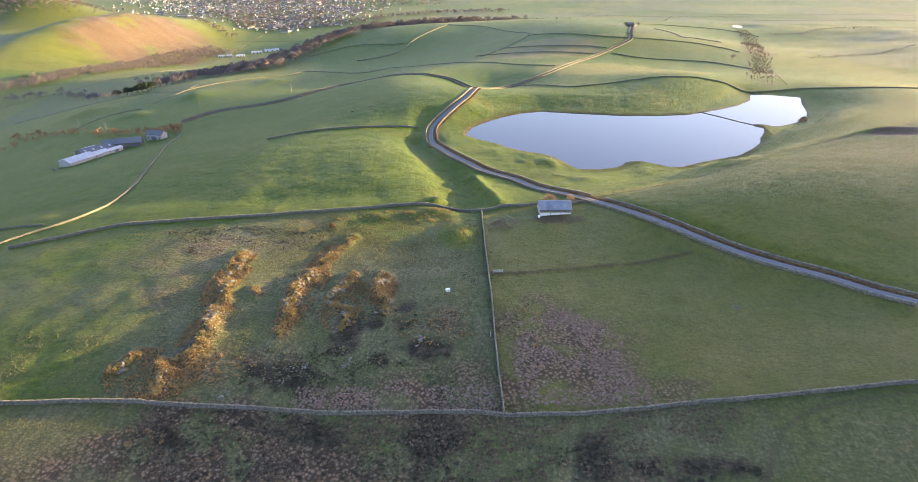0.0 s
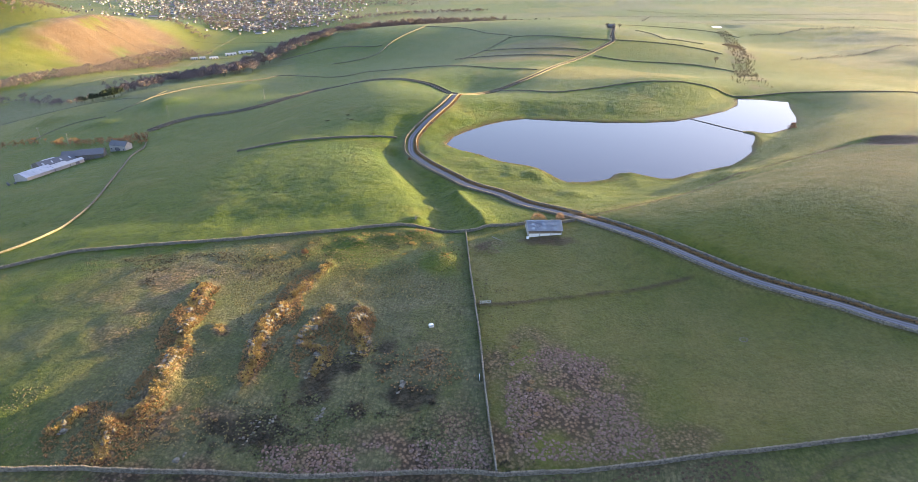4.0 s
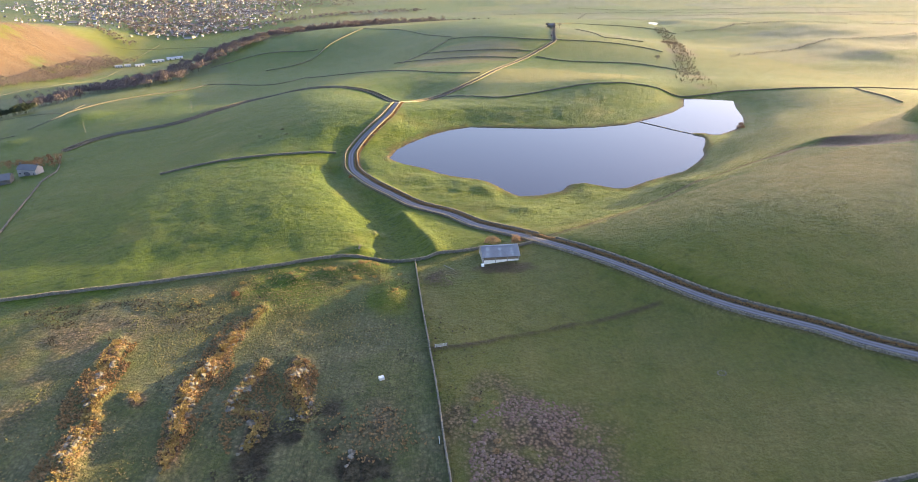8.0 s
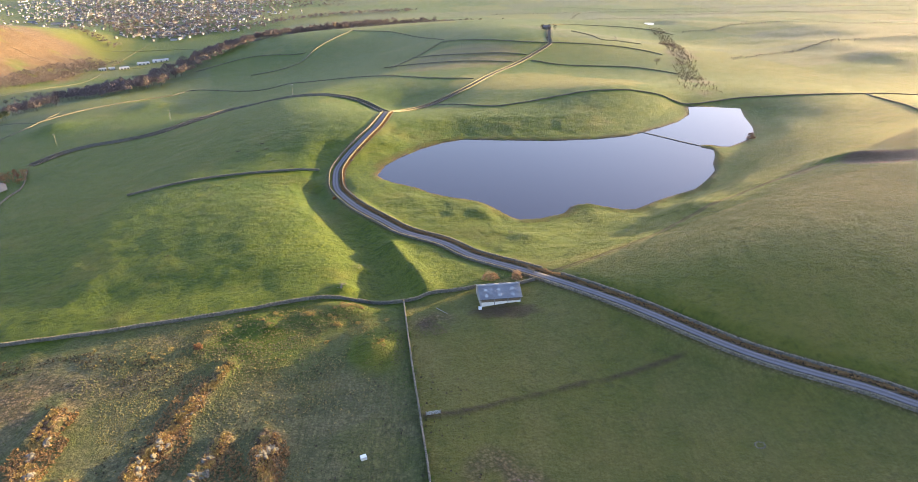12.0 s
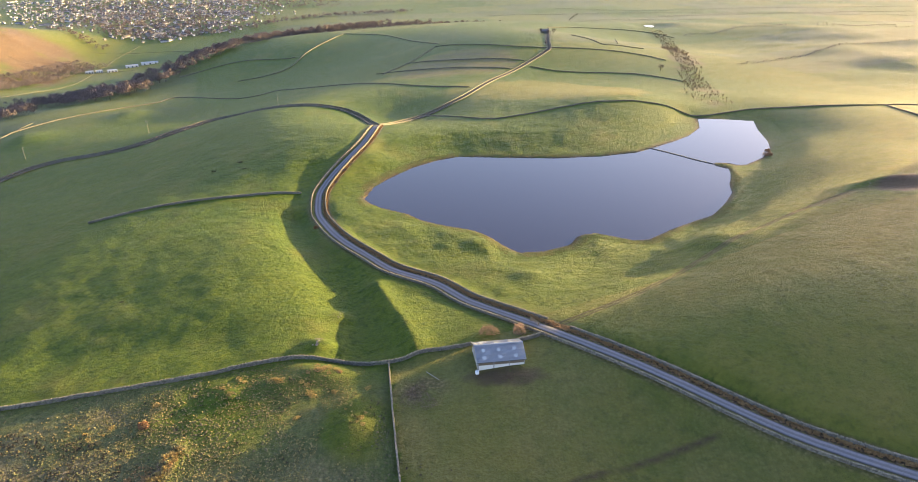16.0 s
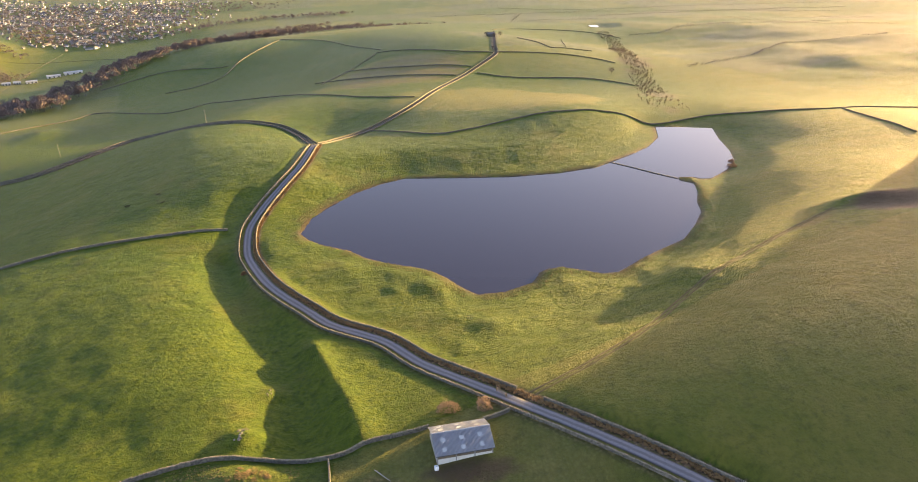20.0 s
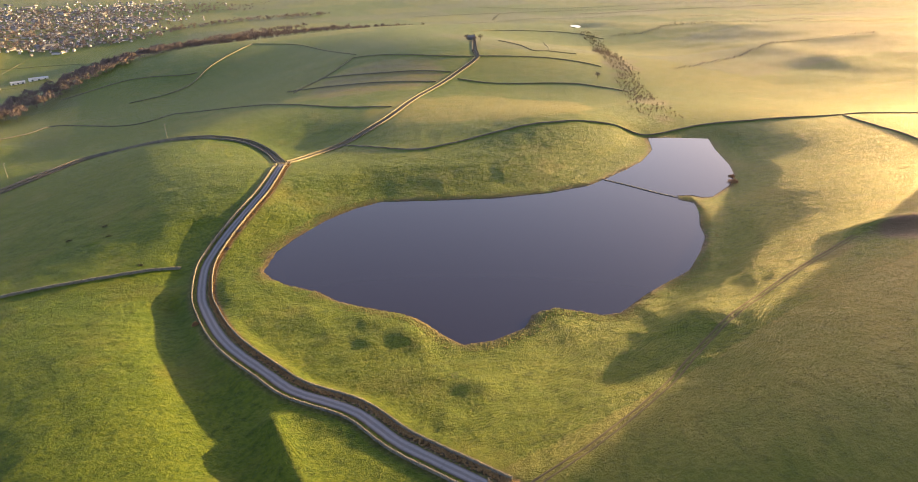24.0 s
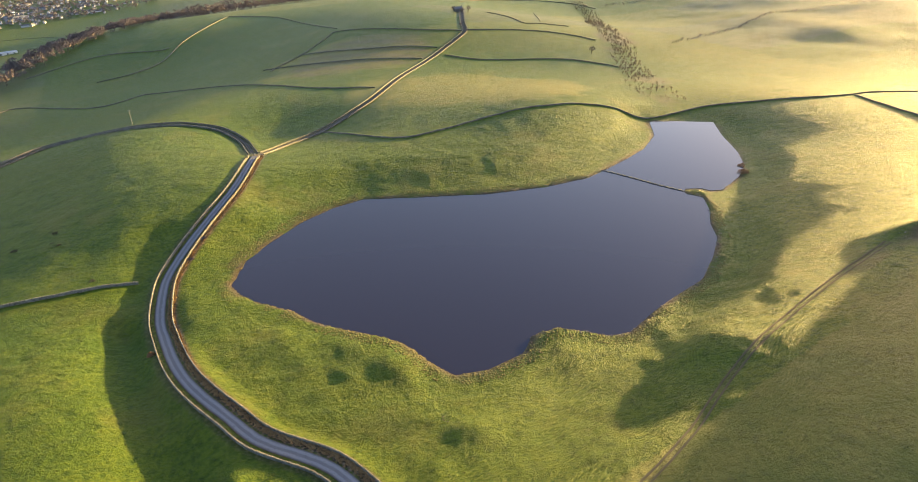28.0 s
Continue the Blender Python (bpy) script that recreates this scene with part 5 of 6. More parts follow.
scatter_tufts("moor_grass", "pale yellow tussocks of rough moor grass", "straw", [(-62, 242, 30, 20, 1600), (-50, 222, 20, 16, 700), (-90, 155, 22, 14, 1000), (-106, 160, 14, 24, 700), (-80, 195, 10, 34, 500), (-65, 190, 12, 18, 400), (-104, 238, 18, 9, 400)], 2, 0.33, keep=patchy(0.42))
scatter_tufts("moor_heath", "dark brown heather and dead bracken on the lower moor", "heath", [(-30, 150, 34, 9, 900), (-40, 108, 105, 32, 9000), (-72, 152, 16, 12, 500), (-125, 226, 40, 14, 1300), (-60, 200, 60, 60, 1500)], 3, 0.40, keep=lambda x, y: clear(x, y) & (rough(x, y, 9, 77) > np.where(y < 135, 0.36, 0.52)) & ((x > -104) | (y > 135)))
scatter_tufts("bracken_litter", "dead orange bracken along the ridges and verges", "bracken_leaf", [(-110, 195, 6, 20, 1500), (-103, 160, 7, 18, 1500), (-80, 197, 6, 32, 2000), (-64, 185, 7, 16, 1200), (-110, 143, 14, 11, 1400), (-53, 194, 5, 10, 700), (-30, 176, 16, 9, 350)], 4, 0.42, keep=patchy(0.36))
scatter_tufts("gorse_scrub", "low orange gorse and dead fern over the rock ridges", "gorse", [(x, y, w * 0.5, 1.6, 20) for line, h, w in RIDGES for x, y in spaced(line, 1.5)], 33, 0.5, 8, keep=lambda x, y: rough(x, y, 4, 95) > 0.42)
vline = spaced(sideways(ROAD_LINES["main"][0], 3.6), 0.5)
zones = [(x, y, 1.2, 1.2, 6) for x, y in vline]
scatter_tufts("verge_growth", "dead brown growth on the roadside bank", "bracken_leaf", zones, 6, 0.5, keep=clear)
for i, (x, y) in enumerate(spaced(LAKE_RING, 5.0)):
    if x > 62 and y < 545 and i % 4:
        outcrop(x, y, 4, 2.6, 0.75, rnd.uniform(0, 3), "dark stones along the water's edge", 300 + i)
shore = spaced(LAKE_RING, 1.0)
scatter_tufts("shore_rushes", "brown rushes fringing the tarn", "rush", [(x, y, 1.6, 1.6, 2) for x, y in shore], 7, 0.4, keep=lambda x, y: (surface(x, y) > 0.05) & (rough(x, y, 12, 3) > 0.42))
gx, gy = np.meshgrid(np.arange(-150, 125, 5.0), np.arange(165, 400, 5.0))
scatter_tufts("turf_tufts", "darker tufts in the grazed turf", "turf_tuft", [(x, y, 3.5, 3.5, 3) for x, y in zip(gx.ravel(), gy.ravel())], 8, 0.3, 5, keep=lambda x, y: clear(x, y) & (surface(x, y) > 0.6) & (rough(x, y, 16, 91) > 0.45))

# bushes that stand alone
for x, y, rx, ry, rz, mat, lab in ((4.2, 280.8, 4.0, 2.2, 4.2, "pale_twig", "bare russet shrub behind the barn"), (13.5, 280.2, 2.8, 2.1, 3.8, "pale_twig", "bare russet shrub between barn and lane"), (-68, 376, 1.3, 1.1, 1.6, "russet_twig", "small russet bush by the roadside wall"),
                               (-66.2, 447, 1.8, 1.0, 1.0, "twig", "low brown bush on the lane verge"), (-68.6, 434, 1.4, 0.9, 0.9, "twig", "low brown bush on the lane verge"), (181, 483, 3.6, 2.6, 2.6, "russet_twig", "russet willow bush on the shore"), (184, 491, 2.2, 2.0, 2.0, "russet_twig", "russet willow bush on the shore"),
                               (-18.5, 251, 4.6, 3.6, 1.0, "stream_twig", "bare bramble thicket in the field corner"), (-14.0, 250, 4.2, 3.0, 0.9, "stream_twig", "bare bramble thicket in the field corner"), (-16.5, 255, 4.0, 2.6, 0.9, "stream_twig", "bare bramble thicket in the field corner"), (-86, 241.5, 1.9, 1.6, 1.6, "russet_twig", "rounded russet bush on the moor")):
    shrub("shrub", x, y, rx, ry, rz, mat, lab, "bush", "", int(abs(x * 7 + y)), n=900 if mat == "stream_twig" else int(1500 + 500 * rx), leaf=0.15, stems=True)


def winter_tree(x, y, high, label, seed, mat="twig", group="bare winter trees", n=420):
    t = thing("tree", x, y, at(x, y) - 0.1, (seed * 61) % 360, label, "tree", group)
    vs, fs, ends = bare_limbs(high, seed, 0.5, 3)
    part("trunk", mesh_of("trunk", vs, fs), MAT["bark"], t)
    v, f = tuft_cloud(n, high * 0.36, high * 0.34, high * 0.46, high * 0.05, seed, high * 0.42, slim=0.16, upright=0.5)
    part("crown", mesh_of("crown", v, f), MAT[mat], t)
    return t


for i, (x, y, h, m) in enumerate(((204, 783, 9, "twig"), (108, 930, 8, "twig"), (116, 938, 9, "twig"), (100, 945, 7, "twig"), (97, 866, 5, "twig"), (-345, 505, 7, "russet_twig"), (-334, 498, 6, "russet_twig"), (-322, 503, 7, "russet_twig"), (-309, 500, 6, "russet_twig"), (-478, 548, 9, "russet_twig"), (-505, 552, 9, "russet_twig"), (-430, 536, 7, "russet_twig"))):
    winter_tree(x, y, h, "bare brown winter tree by a far wall" if m == "twig" else "bare russet tree beside the farm", 200 + i, m)


def woodland(name, label, strips, seed, mat="twig", high=11.0, n=46):
    """Far woods: hundreds of bare trees, each with a stem and a thin crown."""
    r = np.random.RandomState(seed)
    V, F, total = [], [], 0
    for pts, width, gap in strips:
        line = spaced(pts, gap)
        for x, y in line:
            for _ in range(max(1, int(width / gap))):
                px, py = x + r.uniform(-width, width) / 2, y + r.uniform(-width, width) / 2
                h = high * r.uniform(0.6, 1.25)
                v, f = tuft_cloud(n, h * 0.36, h * 0.36, h * 0.44, h * 0.10, r.randint(1 << 20), h * 0.38, slim=0.24, upright=0.4)
                v = np.vstack([v, [[-0.25, 0, -1], [0.25, 0, -1], [0, 0, h * 0.7]]])
                f = np.vstack([f, [[len(v) - 3, len(v) - 2, len(v) - 1]]])
                V.append(v + np.array([px, py, at(px, py)])), F.append(f + total)
                total += len(v)
    V, F = np.vstack(V), np.vstack(F)
    me = bpy.data.meshes.new(name)
    me.vertices.add(len(V)), me.loops.add(3 * len(F)), me.polygons.add(len(F))
    me.vertices.foreach_set("co", V.ravel()), me.loops.foreach_set("vertex_index", F.ravel().astype(np.int32))
    me.polygons.foreach_set("loop_start", np.arange(0, 3 * len(F), 3, dtype=np.int32))
    me.update(calc_edges=True)
    return tagged(part(name, me, MAT[mat]), label, "woodland", kind="stuff")


# ---- poles, trough, gates and other small things ----
def pole(x, y, high, label, arm=False):
    t = thing("utility_pole", x, y, at(x, y) - 0.2, 20, label, "pole", "power poles")
    bm = bmesh.new()
    bmesh.ops.create_cone(bm, cap_ends=True, segments=8, radius1=0.15, radius2=0.10, depth=high, matrix=pose(0, 0, high / 2))
    part("shaft", bm, MAT["pole_wood"], t)
    if arm:
        bm = bmesh.new()
        box(bm, -0.9, 0.9, -0.07, 0.07, high - 0.5, high - 0.35)
        part("crossarm", bm, MAT["pole_wood"], t)
        for k in (-0.8, 0, 0.8):
            bm = bmesh.new()
            bmesh.ops.create_cone(bm, cap_ends=True, segments=6, radius1=0.06, radius2=0.04, depth=0.22, matrix=pose(k, 0, high - 0.24))
            part("insulator", bm, MAT["white_plastic"], t)
    return t


for x, y, h in ((-150, 642, 10), (-255, 631, 10), (-435, 550, 10), (-383, 516, 10), (-330, 585, 9)):
    pole(x, y, h, "pale wooden power pole in the pasture", True)
for x, y in ((-3, 842), (20, 668)):
    pole(x, y, 7.5, "thin pole beside a far wall")

z0 = at(-30.2, 196.4)
tr = thing("water_trough", -30.2, 196.4, z0, 25, "pale concrete water trough on the moor grass", "trough")
bm = bmesh.new()
vs = box(bm, -0.75, 0.75, -0.6, 0.6, -0.1, 0.75)
top = [f for f in bm.faces if f.normal.z > 0.9 or all(abs(v.co.z - 0.75) < 1e-5 for v in f.verts)]
r = bmesh.ops.inset_region(bm, faces=top, thickness=0.14)
bmesh.ops.translate(bm, verts=list({v for f in top for v in f.verts}), vec=(0, 0, -0.45))
bmesh.ops.recalc_face_normals(bm, faces=bm.faces[:])
part("basin", bm, MAT["white_wall"], tr)
bm = bmesh.new()
box(bm, -0.7, 0.7, -0.55, 0.55, 0.66, 0.82)
bmesh.ops.bevel(bm, geom=bm.edges[:], offset=0.05, segments=1, affect="EDGES")
part("cover", bm, MAT["white_plastic"], tr, "pale lid")


def hurdle(x, y, turn, length, high, label, mat="galvanised", bars=5):
    t = thing("field_gate", x, y, at(x, y), turn, label, "gate")
    for k in range(bars):
        bm = bmesh.new()
        zz = 0.2 + (high - 0.2) * k / (bars - 1)
        box(bm, 0, length, -0.03, 0.03, zz - 0.03, zz + 0.03)
        part("bar", bm, MAT[mat], t)
    for xx in (0.0, length):
        bm = bmesh.new()
        box(bm, xx - 0.05, xx + 0.05, -0.05, 0.05, 0.05, high + 0.05)
        part("stile", bm, MAT[mat], t)
    for xx in (-0.22, length + 0.22):
        bm = bmesh.new()
        box(bm, xx - 0.1, xx + 0.1, -0.1, 0.1, -0.5, high + 0.25)
        part("post", bm, MAT["timber"], t)
    return t


hurdle(-15.6, 211.2, 12, 3.6, 1.15, "galvanised field gate against the moor wall")
hurdle(19.8, 283.6, 125, 3.4, 1.2, "wooden field gate at the track's end", "timber")
zc = at(-12.0, 173.0)
cr = thing("stock_hatch", -12.6, 173.6, zc, -82, "white framed hatch beside the moor wall", "hatch")
for nm, x0, x1, z1, z2 in (("jamb", -0.62, -0.45, 0, 1.3), ("jamb", 0.45, 0.62, 0, 1.3), ("lintel", -0.62, 0.62, 1.3, 1.46), ("sill", -0.62, 0.62, -0.1, 0.06)):
    bm = bmesh.new()
    box(bm, x0, x1, -0.5, -0.38, z1, z2)
    part(nm, bm, MAT["white_plastic"], cr)
bm = bmesh.new()
box(bm, -0.45, 0.45, -0.46, -0.42, 0.06, 1.3)
part("panel", bm, MAT["dark_slate"], cr)

lg = thing("fallen_pole", -14.5, 262.5, at(-13.2, 260.8), -47, "grey fallen pole lying in the barn field", "pole")
bm = bmesh.new()
bmesh.ops.create_cone(bm, cap_ends=True, segments=7, radius1=0.14, radius2=0.09, depth=5.4, matrix=pose(2.7, 0, 0.18, 0, 88, 0))
part("shaft", bm, MAT["pole_wood"], lg)

ring = thing("stone_ring", 68.3, 202.3, at(68.3, 202.3), 0, "small ring of stones in the pasture", "stones")
for k in range(14):
    a = 2 * math.pi * k / 14
    r0 = new("stone", ROCKS[k % 7])
    r0.parent = ring
    r0.matrix_basis = Matrix.LocRotScale((1.15 * math.cos(a), 1.15 * math.sin(a), at(68.3 + 1.15 * math.cos(a), 202.3 + 1.15 * math.sin(a)) - at(68.3, 202.3) + 0.05), Euler((0, 0, a)), (0.34, 0.28, 0.3))
ov = outcrop(-4, 159.5, 6, 1.0, 0.45, 0.3, "few pale stones in a wet hollow", 900)

# causeway wall across the water
field_wall([(114.5, 497), (124, 487), (134, 475.5), (142.5, 467)], "thin stone causeway wall across the water", step=0.9, high=0.75, wide=0.7, seed=71, group="", cope=False, name="causeway_wall")
for ob in [o for o in scene.objects if o.name.startswith("causeway_wall")]:
    ob.location.z += 0.0
    co = np.zeros(len(ob.data.vertices) * 3)
    ob.data.vertices.foreach_get("co", co)
    co = co.reshape(-1, 3)
    low = co[:, 2] < co[:, 2].reshape(-1, 6).mean(1).repeat(6)
    co[:, 2] = np.where(low, -2.4, 0.32 + 0.06 * np.sin(co[:, 0] * 3))
    ob.data.vertices.foreach_set("co", co.ravel())

# fence posts along the lynchet and the west shore
def post_line(points, gap, label, group, seed, high=1.15):
    r = random.Random(seed)
    bm = bmesh.new()
    box(bm, -0.06, 0.06, -0.06, 0.06, -0.4, high)
    me = bpy.data.meshes.new("fence_post")
    bm.to_mesh(me)
    bm.free()
    me.materials.append(MAT["timber"])
    for x, y in spaced(points, gap):
        ob = new("fence_post", me)
        ob.matrix_basis = pose(x, y, at(x, y), r.uniform(-5, 5), r.uniform(-5, 5), r.uniform(0, 90))
        tagged(ob, label, "fence post", group)


post_line([(163, 560.5), (174, 566), (190, 563), (204, 560)], 3.2, "weathered fence post on the far bank", "fence posts by the water", 4)


# ---- farms and far houses ----
def gabled(bm_w, bm_r, L, D, E, R, over=0.3):
    box(bm_w, -L / 2, L / 2, -D / 2, D / 2, -3.0, E)
    for sx in (-L / 2 + 0.01, L / 2 - 0.01):
        v = [bm_w.verts.new(p) for p in ((sx, -D / 2, E), (sx, D / 2, E), (sx, 0, R))]
        bm_w.faces.new(v)
    for sg in (-1, 1):
        k = over / (D / 2)
        drop = (R - E) * k
        a = [(-L / 2 - over, 0, R + 0.05), (L / 2 + over, 0, R + 0.05), (L / 2 + over, sg * (D / 2 + over), E - drop + 0.05), (-L / 2 - over, sg * (D / 2 + over), E - drop + 0.05)]
        lo = [bm_r.verts.new(p) for p in a]
        hi = [bm_r.verts.new((p[0], p[1], p[2] + 0.18)) for p in a]
        bm_r.faces.new(hi if sg < 0 else hi[::-1])
        bm_r.faces.new(lo[::-1] if sg < 0 else lo)
        for i in range(4):
            bm_r.faces.new((lo[i], lo[(i + 1) % 4], hi[(i + 1) % 4], hi[i]))


def building(name, x, y, turn, L, D, E, R, wall, roof, label, category, group="", doors=1, windows=0, chimney=False, lights=0):
    t = thing(name, x, y, at(x, y), turn, label, category, group)
    bw, br = bmesh.new(), bmesh.new()
    gabled(bw, br, L, D, E, R)
    part("wall", bw, MAT[wall], t)
    ro = part("roof", br, MAT[roof], t)
    for i in range(doors):
        bm = bmesh.new()
        xx = -L / 2 + (i + 0.5) * L / doors
        wdt = min(3.2, 0.5 * L / doors)
        box(bm, xx - wdt / 2, xx + wdt / 2, -D / 2 - 0.06, -D / 2 + 0.02, -0.5, min(E - 0.4, 3.0))
        part("door", bm, MAT["dark_slate"], t)
    for i in range(windows):
        xx = -L / 2 + (i + 0.5) * L / windows
        for zz in ((1.0, 2.1), (3.4, 4.4)) if E > 4.5 else ((1.0, 2.1),):
            bm = bmesh.new()
            box(bm, xx - 0.5, xx + 0.5, -D / 2 - 0.05, -D / 2 + 0.02, *zz)
            part("window", bm, MAT["glass_dark"], t)
    for i in range(lights):
        bm = bmesh.new()
        xx = -L / 2 + (i + 0.5) * L / lights
        s = (R - E) / (D / 2)
        box(bm, xx - 0.6, xx + 0.6, -D * 0.33, -D * 0.16, 0, 0.14, Matrix.Translation((0, 0, 0)))
        for v in bm.verts:
            v.co.z += R + 0.18 + s * v.co.y
        part("roof_light", bm, MAT["skylight"], ro)
    if chimney:
        for xx in (-L / 2 + 0.6, L / 2 - 0.6):
            bm = bmesh.new()
            box(bm, xx - 0.4, xx + 0.4, -0.45, 0.45, R - 0.6, R + 1.1)
            part("chimney", bm, MAT["wall_stone"], ro)
    return t


G = "hillside farm buildings"
building("farm_shed", -335.6, 414.4, 72, 21, 13, 3.4, 5.2, "block_wall", "roof_sheet", "long grey sheeted farm shed with a pale wall", "shed", G, 0, 0, False, 4)
building("farm_shed", -328, 428.4, 74, 11.5, 8.5, 3.2, 4.4, "block_wall", "pale_roof", "farm shed with a pale new roof", "shed", G, 0, 0, False, 0)
building("farm_shed", -323, 439.4, 72, 11, 5, 2.8, 3.7, "block_wall", "pale_roof", "low farm shed with a pale roof", "shed", G, 1, 0, False, 0)
building("farm_barn", -338.5, 439, 62, 25, 14, 4.2, 6.6, "wall_stone", "dark_slate", "dark-roofed old farm barn", "barn", G, 2, 0, False, 4)
building("farm_barn", -321, 456, 24, 18, 13, 4.4, 6.8, "wall_stone", "dark_slate", "dark-roofed old farm barn", "barn", G, 2)
building("farm_barn", -338, 459, 24, 14, 11, 4.2, 6.4, "wall_stone", "dark_slate", "dark slate-roofed stone byre behind the sheds", "barn", G, 2)
building("farm_shed", -356, 444, 68, 8, 5, 2.8, 3.6, "block_wall", "pale_roof", "small white-roofed farm shed", "shed", G, 1)
building("farm_shed", -357, 456, 68, 9, 5, 2.8, 3.6, "block_wall", "pale_roof", "small white-roofed farm shed", "shed", G, 1)
building("farmhouse", -308, 473, -8, 14, 7.5, 4.4, 7.0, "block_wall", "dark_slate", "grey rendered farmhouse under a slate roof", "house", G, 1, 4, True)
for i, (x, y) in enumerate(((-338, 398), (-341, 396), (-344, 399), (-347, 402))):
    bm = bmesh.new()
    bmesh.ops.create_cone(bm, cap_ends=True, segments=14, radius1=0.7, radius2=0.7, depth=1.2, matrix=pose(0, 0, 0.62, 90, 0, 20 * i))
    bmesh.ops.bevel(bm, geom=bm.edges[:], offset=0.06, segments=1, affect="EDGES")
    b = part("silage_bale", bm, MAT["dark_slate"])
    b.matrix_basis = pose(x, y, at(x, y))
    tagged(b, "black wrapped silage bale beside the sheds", "bale", "silage bales")
G = "farm on the far hill"
building("farmhouse", 106, 946, 10, 9, 6, 3.4, 5.2, "wall_stone", "dark_slate", "grey far farmhouse under a slate roof", "house", G, 1, 3, True)
G = "works in the valley"
for x, y, turn, L, D in ((-804, 1566, 30, 16, 9), (-790, 1580, 30, 13, 9), (-765, 1588, 35, 20, 11), (-744, 1640, 32, 26, 12), (-715, 1668, 32, 36, 13)):
    building("valley_shed", x, y, turn, L, D, 4, 5.6, "white_wall", "pale_roof", "white valley shed with a pale roof", "shed", G, 3)

# ---- the town ----
rt = np.random.RandomState(12)
W_V, W_F, R_V, R_F = [], [], [], []


def town_house(x, y, z, a, L, D, E, R):
    c, s = math.cos(a), math.sin(a)

    def put(vs, fs, V, F):
        n = len(V)
        V.extend((x + u * c - v * s, y + u * s + v * c, z + w) for u, v, w in vs)
        F.extend(tuple(n + i for i in f) for f in fs)
    l, d = L / 2, D / 2
    put([(-l, -d, -4), (l, -d, -4), (l, d, -4), (-l, d, -4), (-l, -d, E), (l, -d, E), (l, d, E), (-l, d, E), (-l, 0, R), (l, 0, R)],
        [(0, 1, 5, 4), (2, 3, 7, 6), (1, 2, 6, 9, 5), (3, 0, 4, 8, 7)], W_V, W_F)
    put([(-l - .3, -d - .4, E - .3), (l + .3, -d - .4, E - .3), (l + .3, 0, R + .1), (-l - .3, 0, R + .1), (l + .3, d + .4, E - .3), (-l - .3, d + .4, E - .3)],
        [(0, 1, 2, 3), (3, 2, 4, 5)], R_V, R_F)


TOWN_CENTRES = [(-850, 2010, 110), (-760, 2140, 150), (-1050, 2250, 220), (-900, 2450, 240), (-1300, 2450, 260), (-760, 2420, 110), (-1150, 2650, 260), (-880, 2750, 200), (-1500, 2750, 250)]
for cx, cy, sp in TOWN_CENTRES:
    for _ in range(int(175 * sp / 180)):
        x, y = cx + rt.normal() * sp * 0.55, cy + rt.normal() * sp * 0.5
        a = round(rt.uniform(0, 6)) * 0.52 + 0.2 * rt.normal()
        L = rt.uniform(4.5, 8) if rt.rand() < 0.93 else rt.uniform(14, 30)
        E = rt.uniform(3.0, 4.4)
        town_house(x, y, at(x, y), a, L, rt.uniform(4.0, 5.2), E, E + rt.uniform(1.8, 2.6))
tw = part("town_houses", mesh_of("town_houses", W_V, W_F), MAT["town_wall"])
tagged(tw, "distant town of pale houses with slate roofs", "town", kind="stuff")
tagged(part("roof", mesh_of("roof", R_V, R_F), MAT["town_roof"], tw), "grey slate roofs", kind="stuff")

# ---- far woods ----
woodland("wood_belt", "bare brown wood along the valley side", [([(-540, 935), (-495, 950), (-410, 890), (-400, 960), (-370, 1060), (-330, 1150), (-250, 1240), (-170, 1330)], 70, 9.0), ([(-560, 880), (-520, 850), (-480, 800)], 50, 11.0)], 1, high=14, n=130)
woodland("riverside_trees", "grey bare trees under the bracken hill", [([(-850, 930), (-838, 1000), (-832, 1105), (-843, 1300), (-853, 1515), (-832, 1640)], 75, 6.5), ([(-610, 985), (-540, 1000), (-470, 950), (-430, 905)], 70, 10.0), ([(-520, 740), (-600, 800), (-680, 860)], 26, 9.0), ([(-780, 840), (-750, 860), (-720, 880)], 30, 8.0)], 2, "grey_twig", 10.0, 70)

woodland("town_trees", "bare trees among the far houses", [([(-1000, 2000), (-820, 1960), (-640, 2050), (-520, 2200), (-380, 2300), (-150, 2400)], 70, 13.0), ([(-1200, 2300), (-900, 2300), (-700, 2350)], 260, 17.0), ([(-1400, 2600), (-900, 2600), (-500, 2700)], 260, 20.0), ([(-1050, 2120), (-850, 2080), (-700, 2160)], 150, 14.0), ([(-200, 1500), (-80, 1620), (60, 1700)], 80, 12.0), ([(-620, 1750), (-480, 1850), (-330, 1950), (-200, 2050)], 70, 12.0), ([(-1050, 1900), (-960, 1850), (-880, 1800)], 30, 10.0), ([(-300, 1420), (-180, 1400), (-60, 1450)], 30, 9.0)], 4, high=12, n=90)
woodland("stream_scrub", "russet scrub along the stream", [([(188, 606), (197, 640)], 30, 5.0), ([(205, 670), (222, 742), (240, 800), (251, 865), (275, 980), (312, 1102), (327, 1231)], 22, 3.4)], 5, "stream_twig", 2.6, 60)
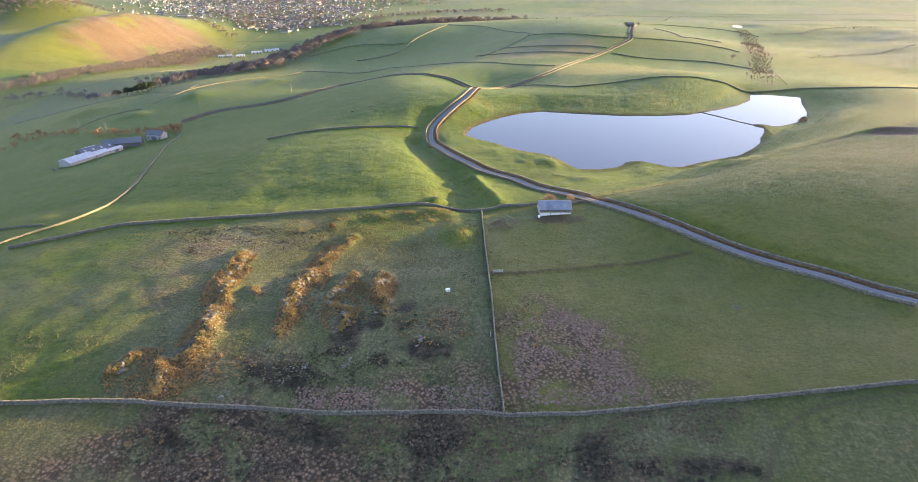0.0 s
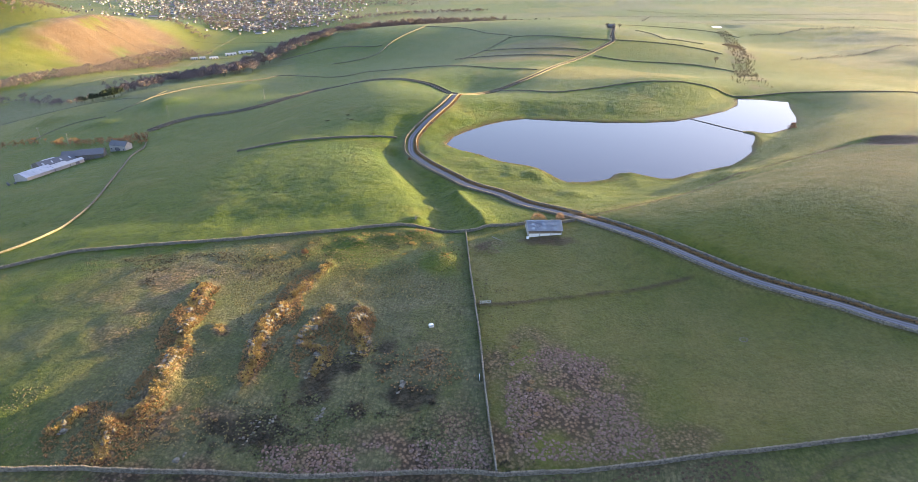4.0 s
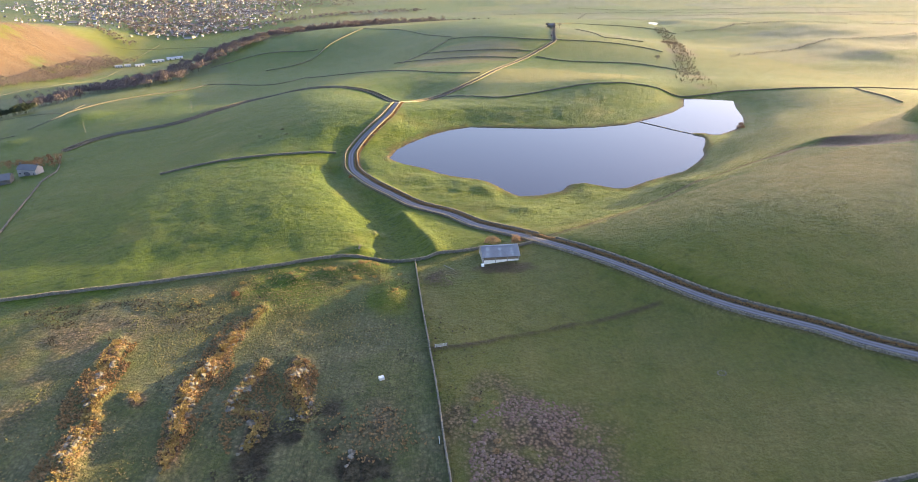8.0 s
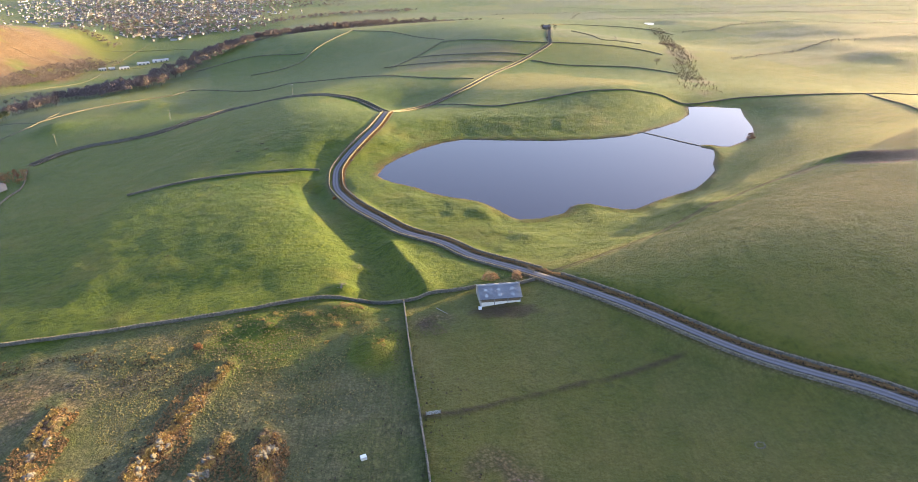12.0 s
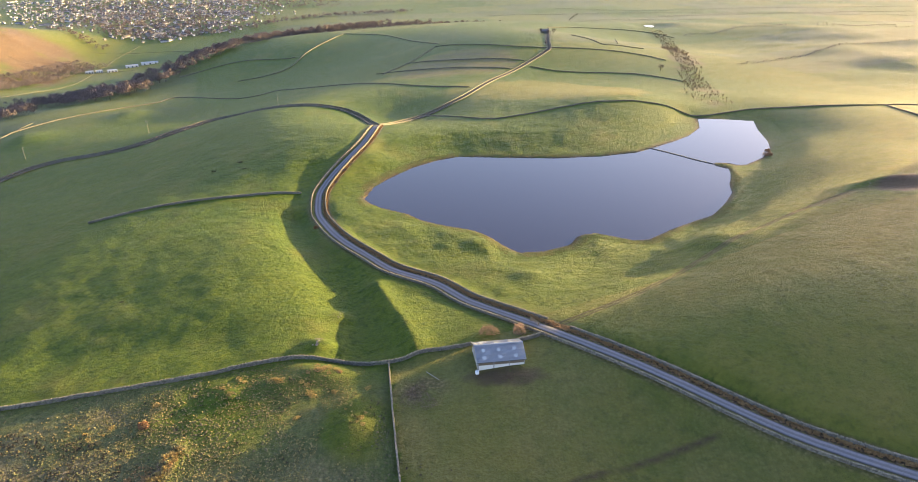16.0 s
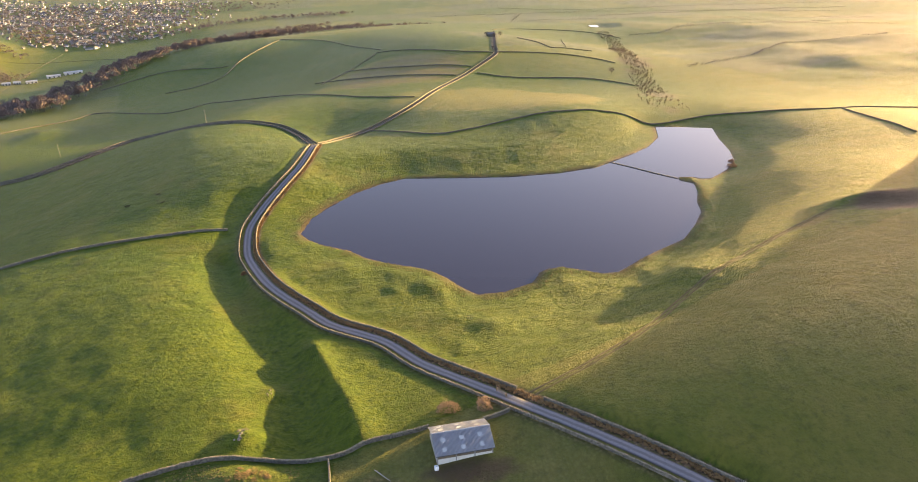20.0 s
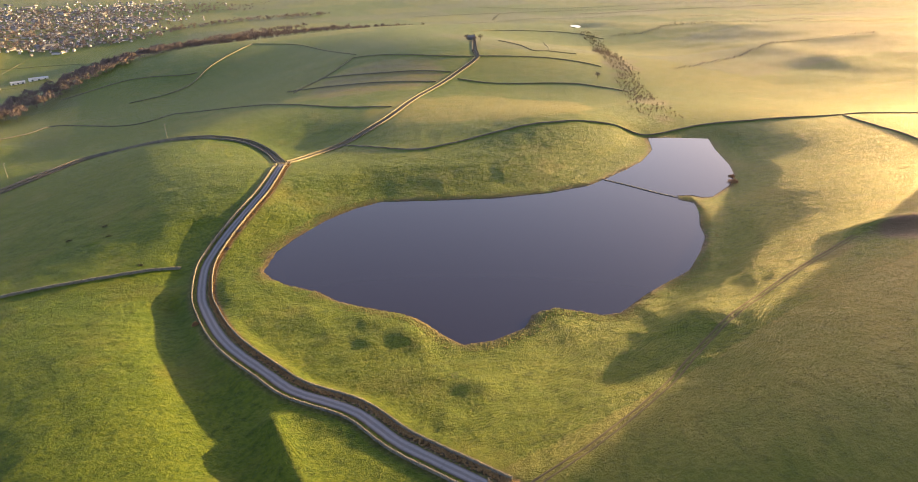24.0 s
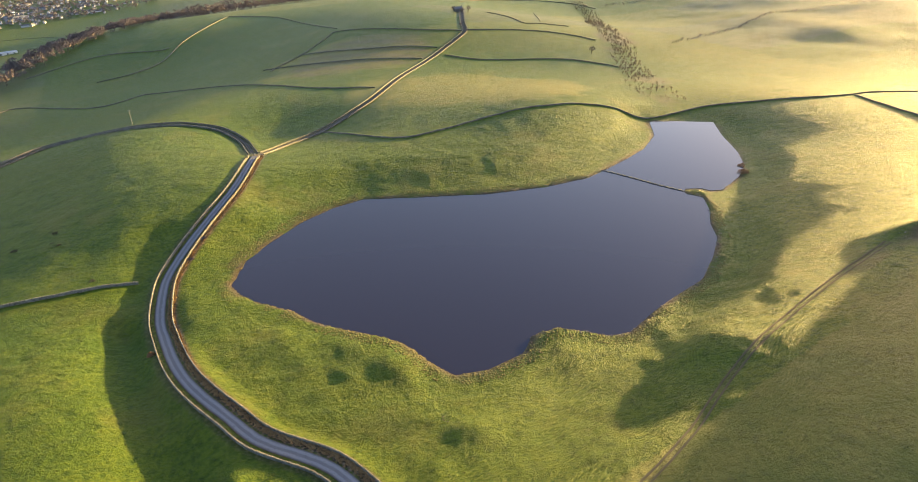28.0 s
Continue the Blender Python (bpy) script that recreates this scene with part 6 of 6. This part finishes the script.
woodland("lowland_trees", "brown bare hedges and copses in the lowland", [([(-60, 1880), (40, 1900), (160, 1930)], 70, 10.0), ([(0, 1740), (300, 1790), (520, 1780)], 8, 4.0), ([(160, 1950), (500, 2060), (1000, 1990), (1400, 2010)], 9, 5.0), ([(100, 2250), (700, 2300), (1400, 2200)], 12, 6.0), ([(620, 1500), (640, 1650), (600, 1790)], 8, 4.5), ([(900, 1500), (950, 1700), (930, 1980)], 8, 5.0), ([(330, 2100), (380, 2280)], 8, 5.0), ([(500, 1300), (700, 1290), (900, 1310)], 7, 4.0), ([(301, 827), (367, 872), (443, 932), (529, 989), (640, 985)], 4, 3.0), ([(360, 1190), (421, 1207), (490, 1262), (552, 1240)], 10, 4.0), ([(617, 2190), (850, 2228), (1156, 2288), (1475, 2314)], 12, 5.0), ([(345, 2444), (606, 2358), (1029, 2438), (1570, 2466)], 14, 6.0)], 6, high=4, n=34)
woodland("hill_wood", "brown bare wood covering the far valley hill", [([(-1620, 1700), (-1500, 1760), (-1380, 1830)], 210, 9.0), ([(-1700, 1850), (-1520, 1900)], 200, 12.0)], 11, high=13, n=70)
woodland("conifers", "dark evergreen clump near the farm", [([(-505, 722), (-485, 729), (-466, 722)], 12, 4.0)], 7, "conifer", 12.0, 160)
woodland("farm_scrub", "russet bare scrub behind the farm", [([(-400, 520), (-370, 512), (-330, 500), (-300, 488)], 12, 3.5), ([(-520, 560), (-470, 545), (-420, 530)], 12, 5.0), ([(-480, 505), (-478, 530), (-440, 535)], 10, 5.0), ([(-322, 500), (-316, 508), (-305, 500)], 10, 3.0)], 8, "russet_twig", 5.0, 60)
woodland("hill_bracken", "rust-coloured bracken and thorn on the far hill", [([(-955, 1330), (-950, 1430), (-940, 1560), (-895, 1640)], 120, 7.0)], 9, "bracken_leaf", 1.5, 10)
woodland("hill_thorns", "dark thorn bushes dotting the far hill", [([(-960, 1280), (-950, 1430), (-900, 1620)], 150, 24.0), ([(-960, 1100), (-935, 1180)], 40, 12.0)], 10, "twig", 4.0, 40)

# the sunlit boundary banks above the farm
for i, pts in enumerate(([(-438.5, 542), (-439, 572), (-427, 594), (-404, 603)], [(-402.5, 619), (-396, 657), (-401, 714)])):
    field_wall(pts, "sunlit tan field wall above the farm", step=1.6, high=0.6, wide=0.3, seed=60 + i, cope=False, group="far field walls")

# far field walls in the valley and lowland
FAR = "thin dark field boundary in the far valley"
for i, pts in enumerate(([(-748, 803), (-714, 944), (-718, 1109), (-755, 1380), (-811, 1651), (-820, 1866)], [(-620, 680), (-520, 700), (-440, 690), (-398, 672)],
                       [(-1000, 1500), (-850, 1560), (-720, 1600)], [(-400, 1500), (-250, 1600), (0, 1560)], [(-900, 1750), (-700, 1800), (-500, 1700)])):
    field_wall(pts, FAR, step=6.0, high=0.42, wide=0.35, seed=80 + i, cope=False, group="far field walls")
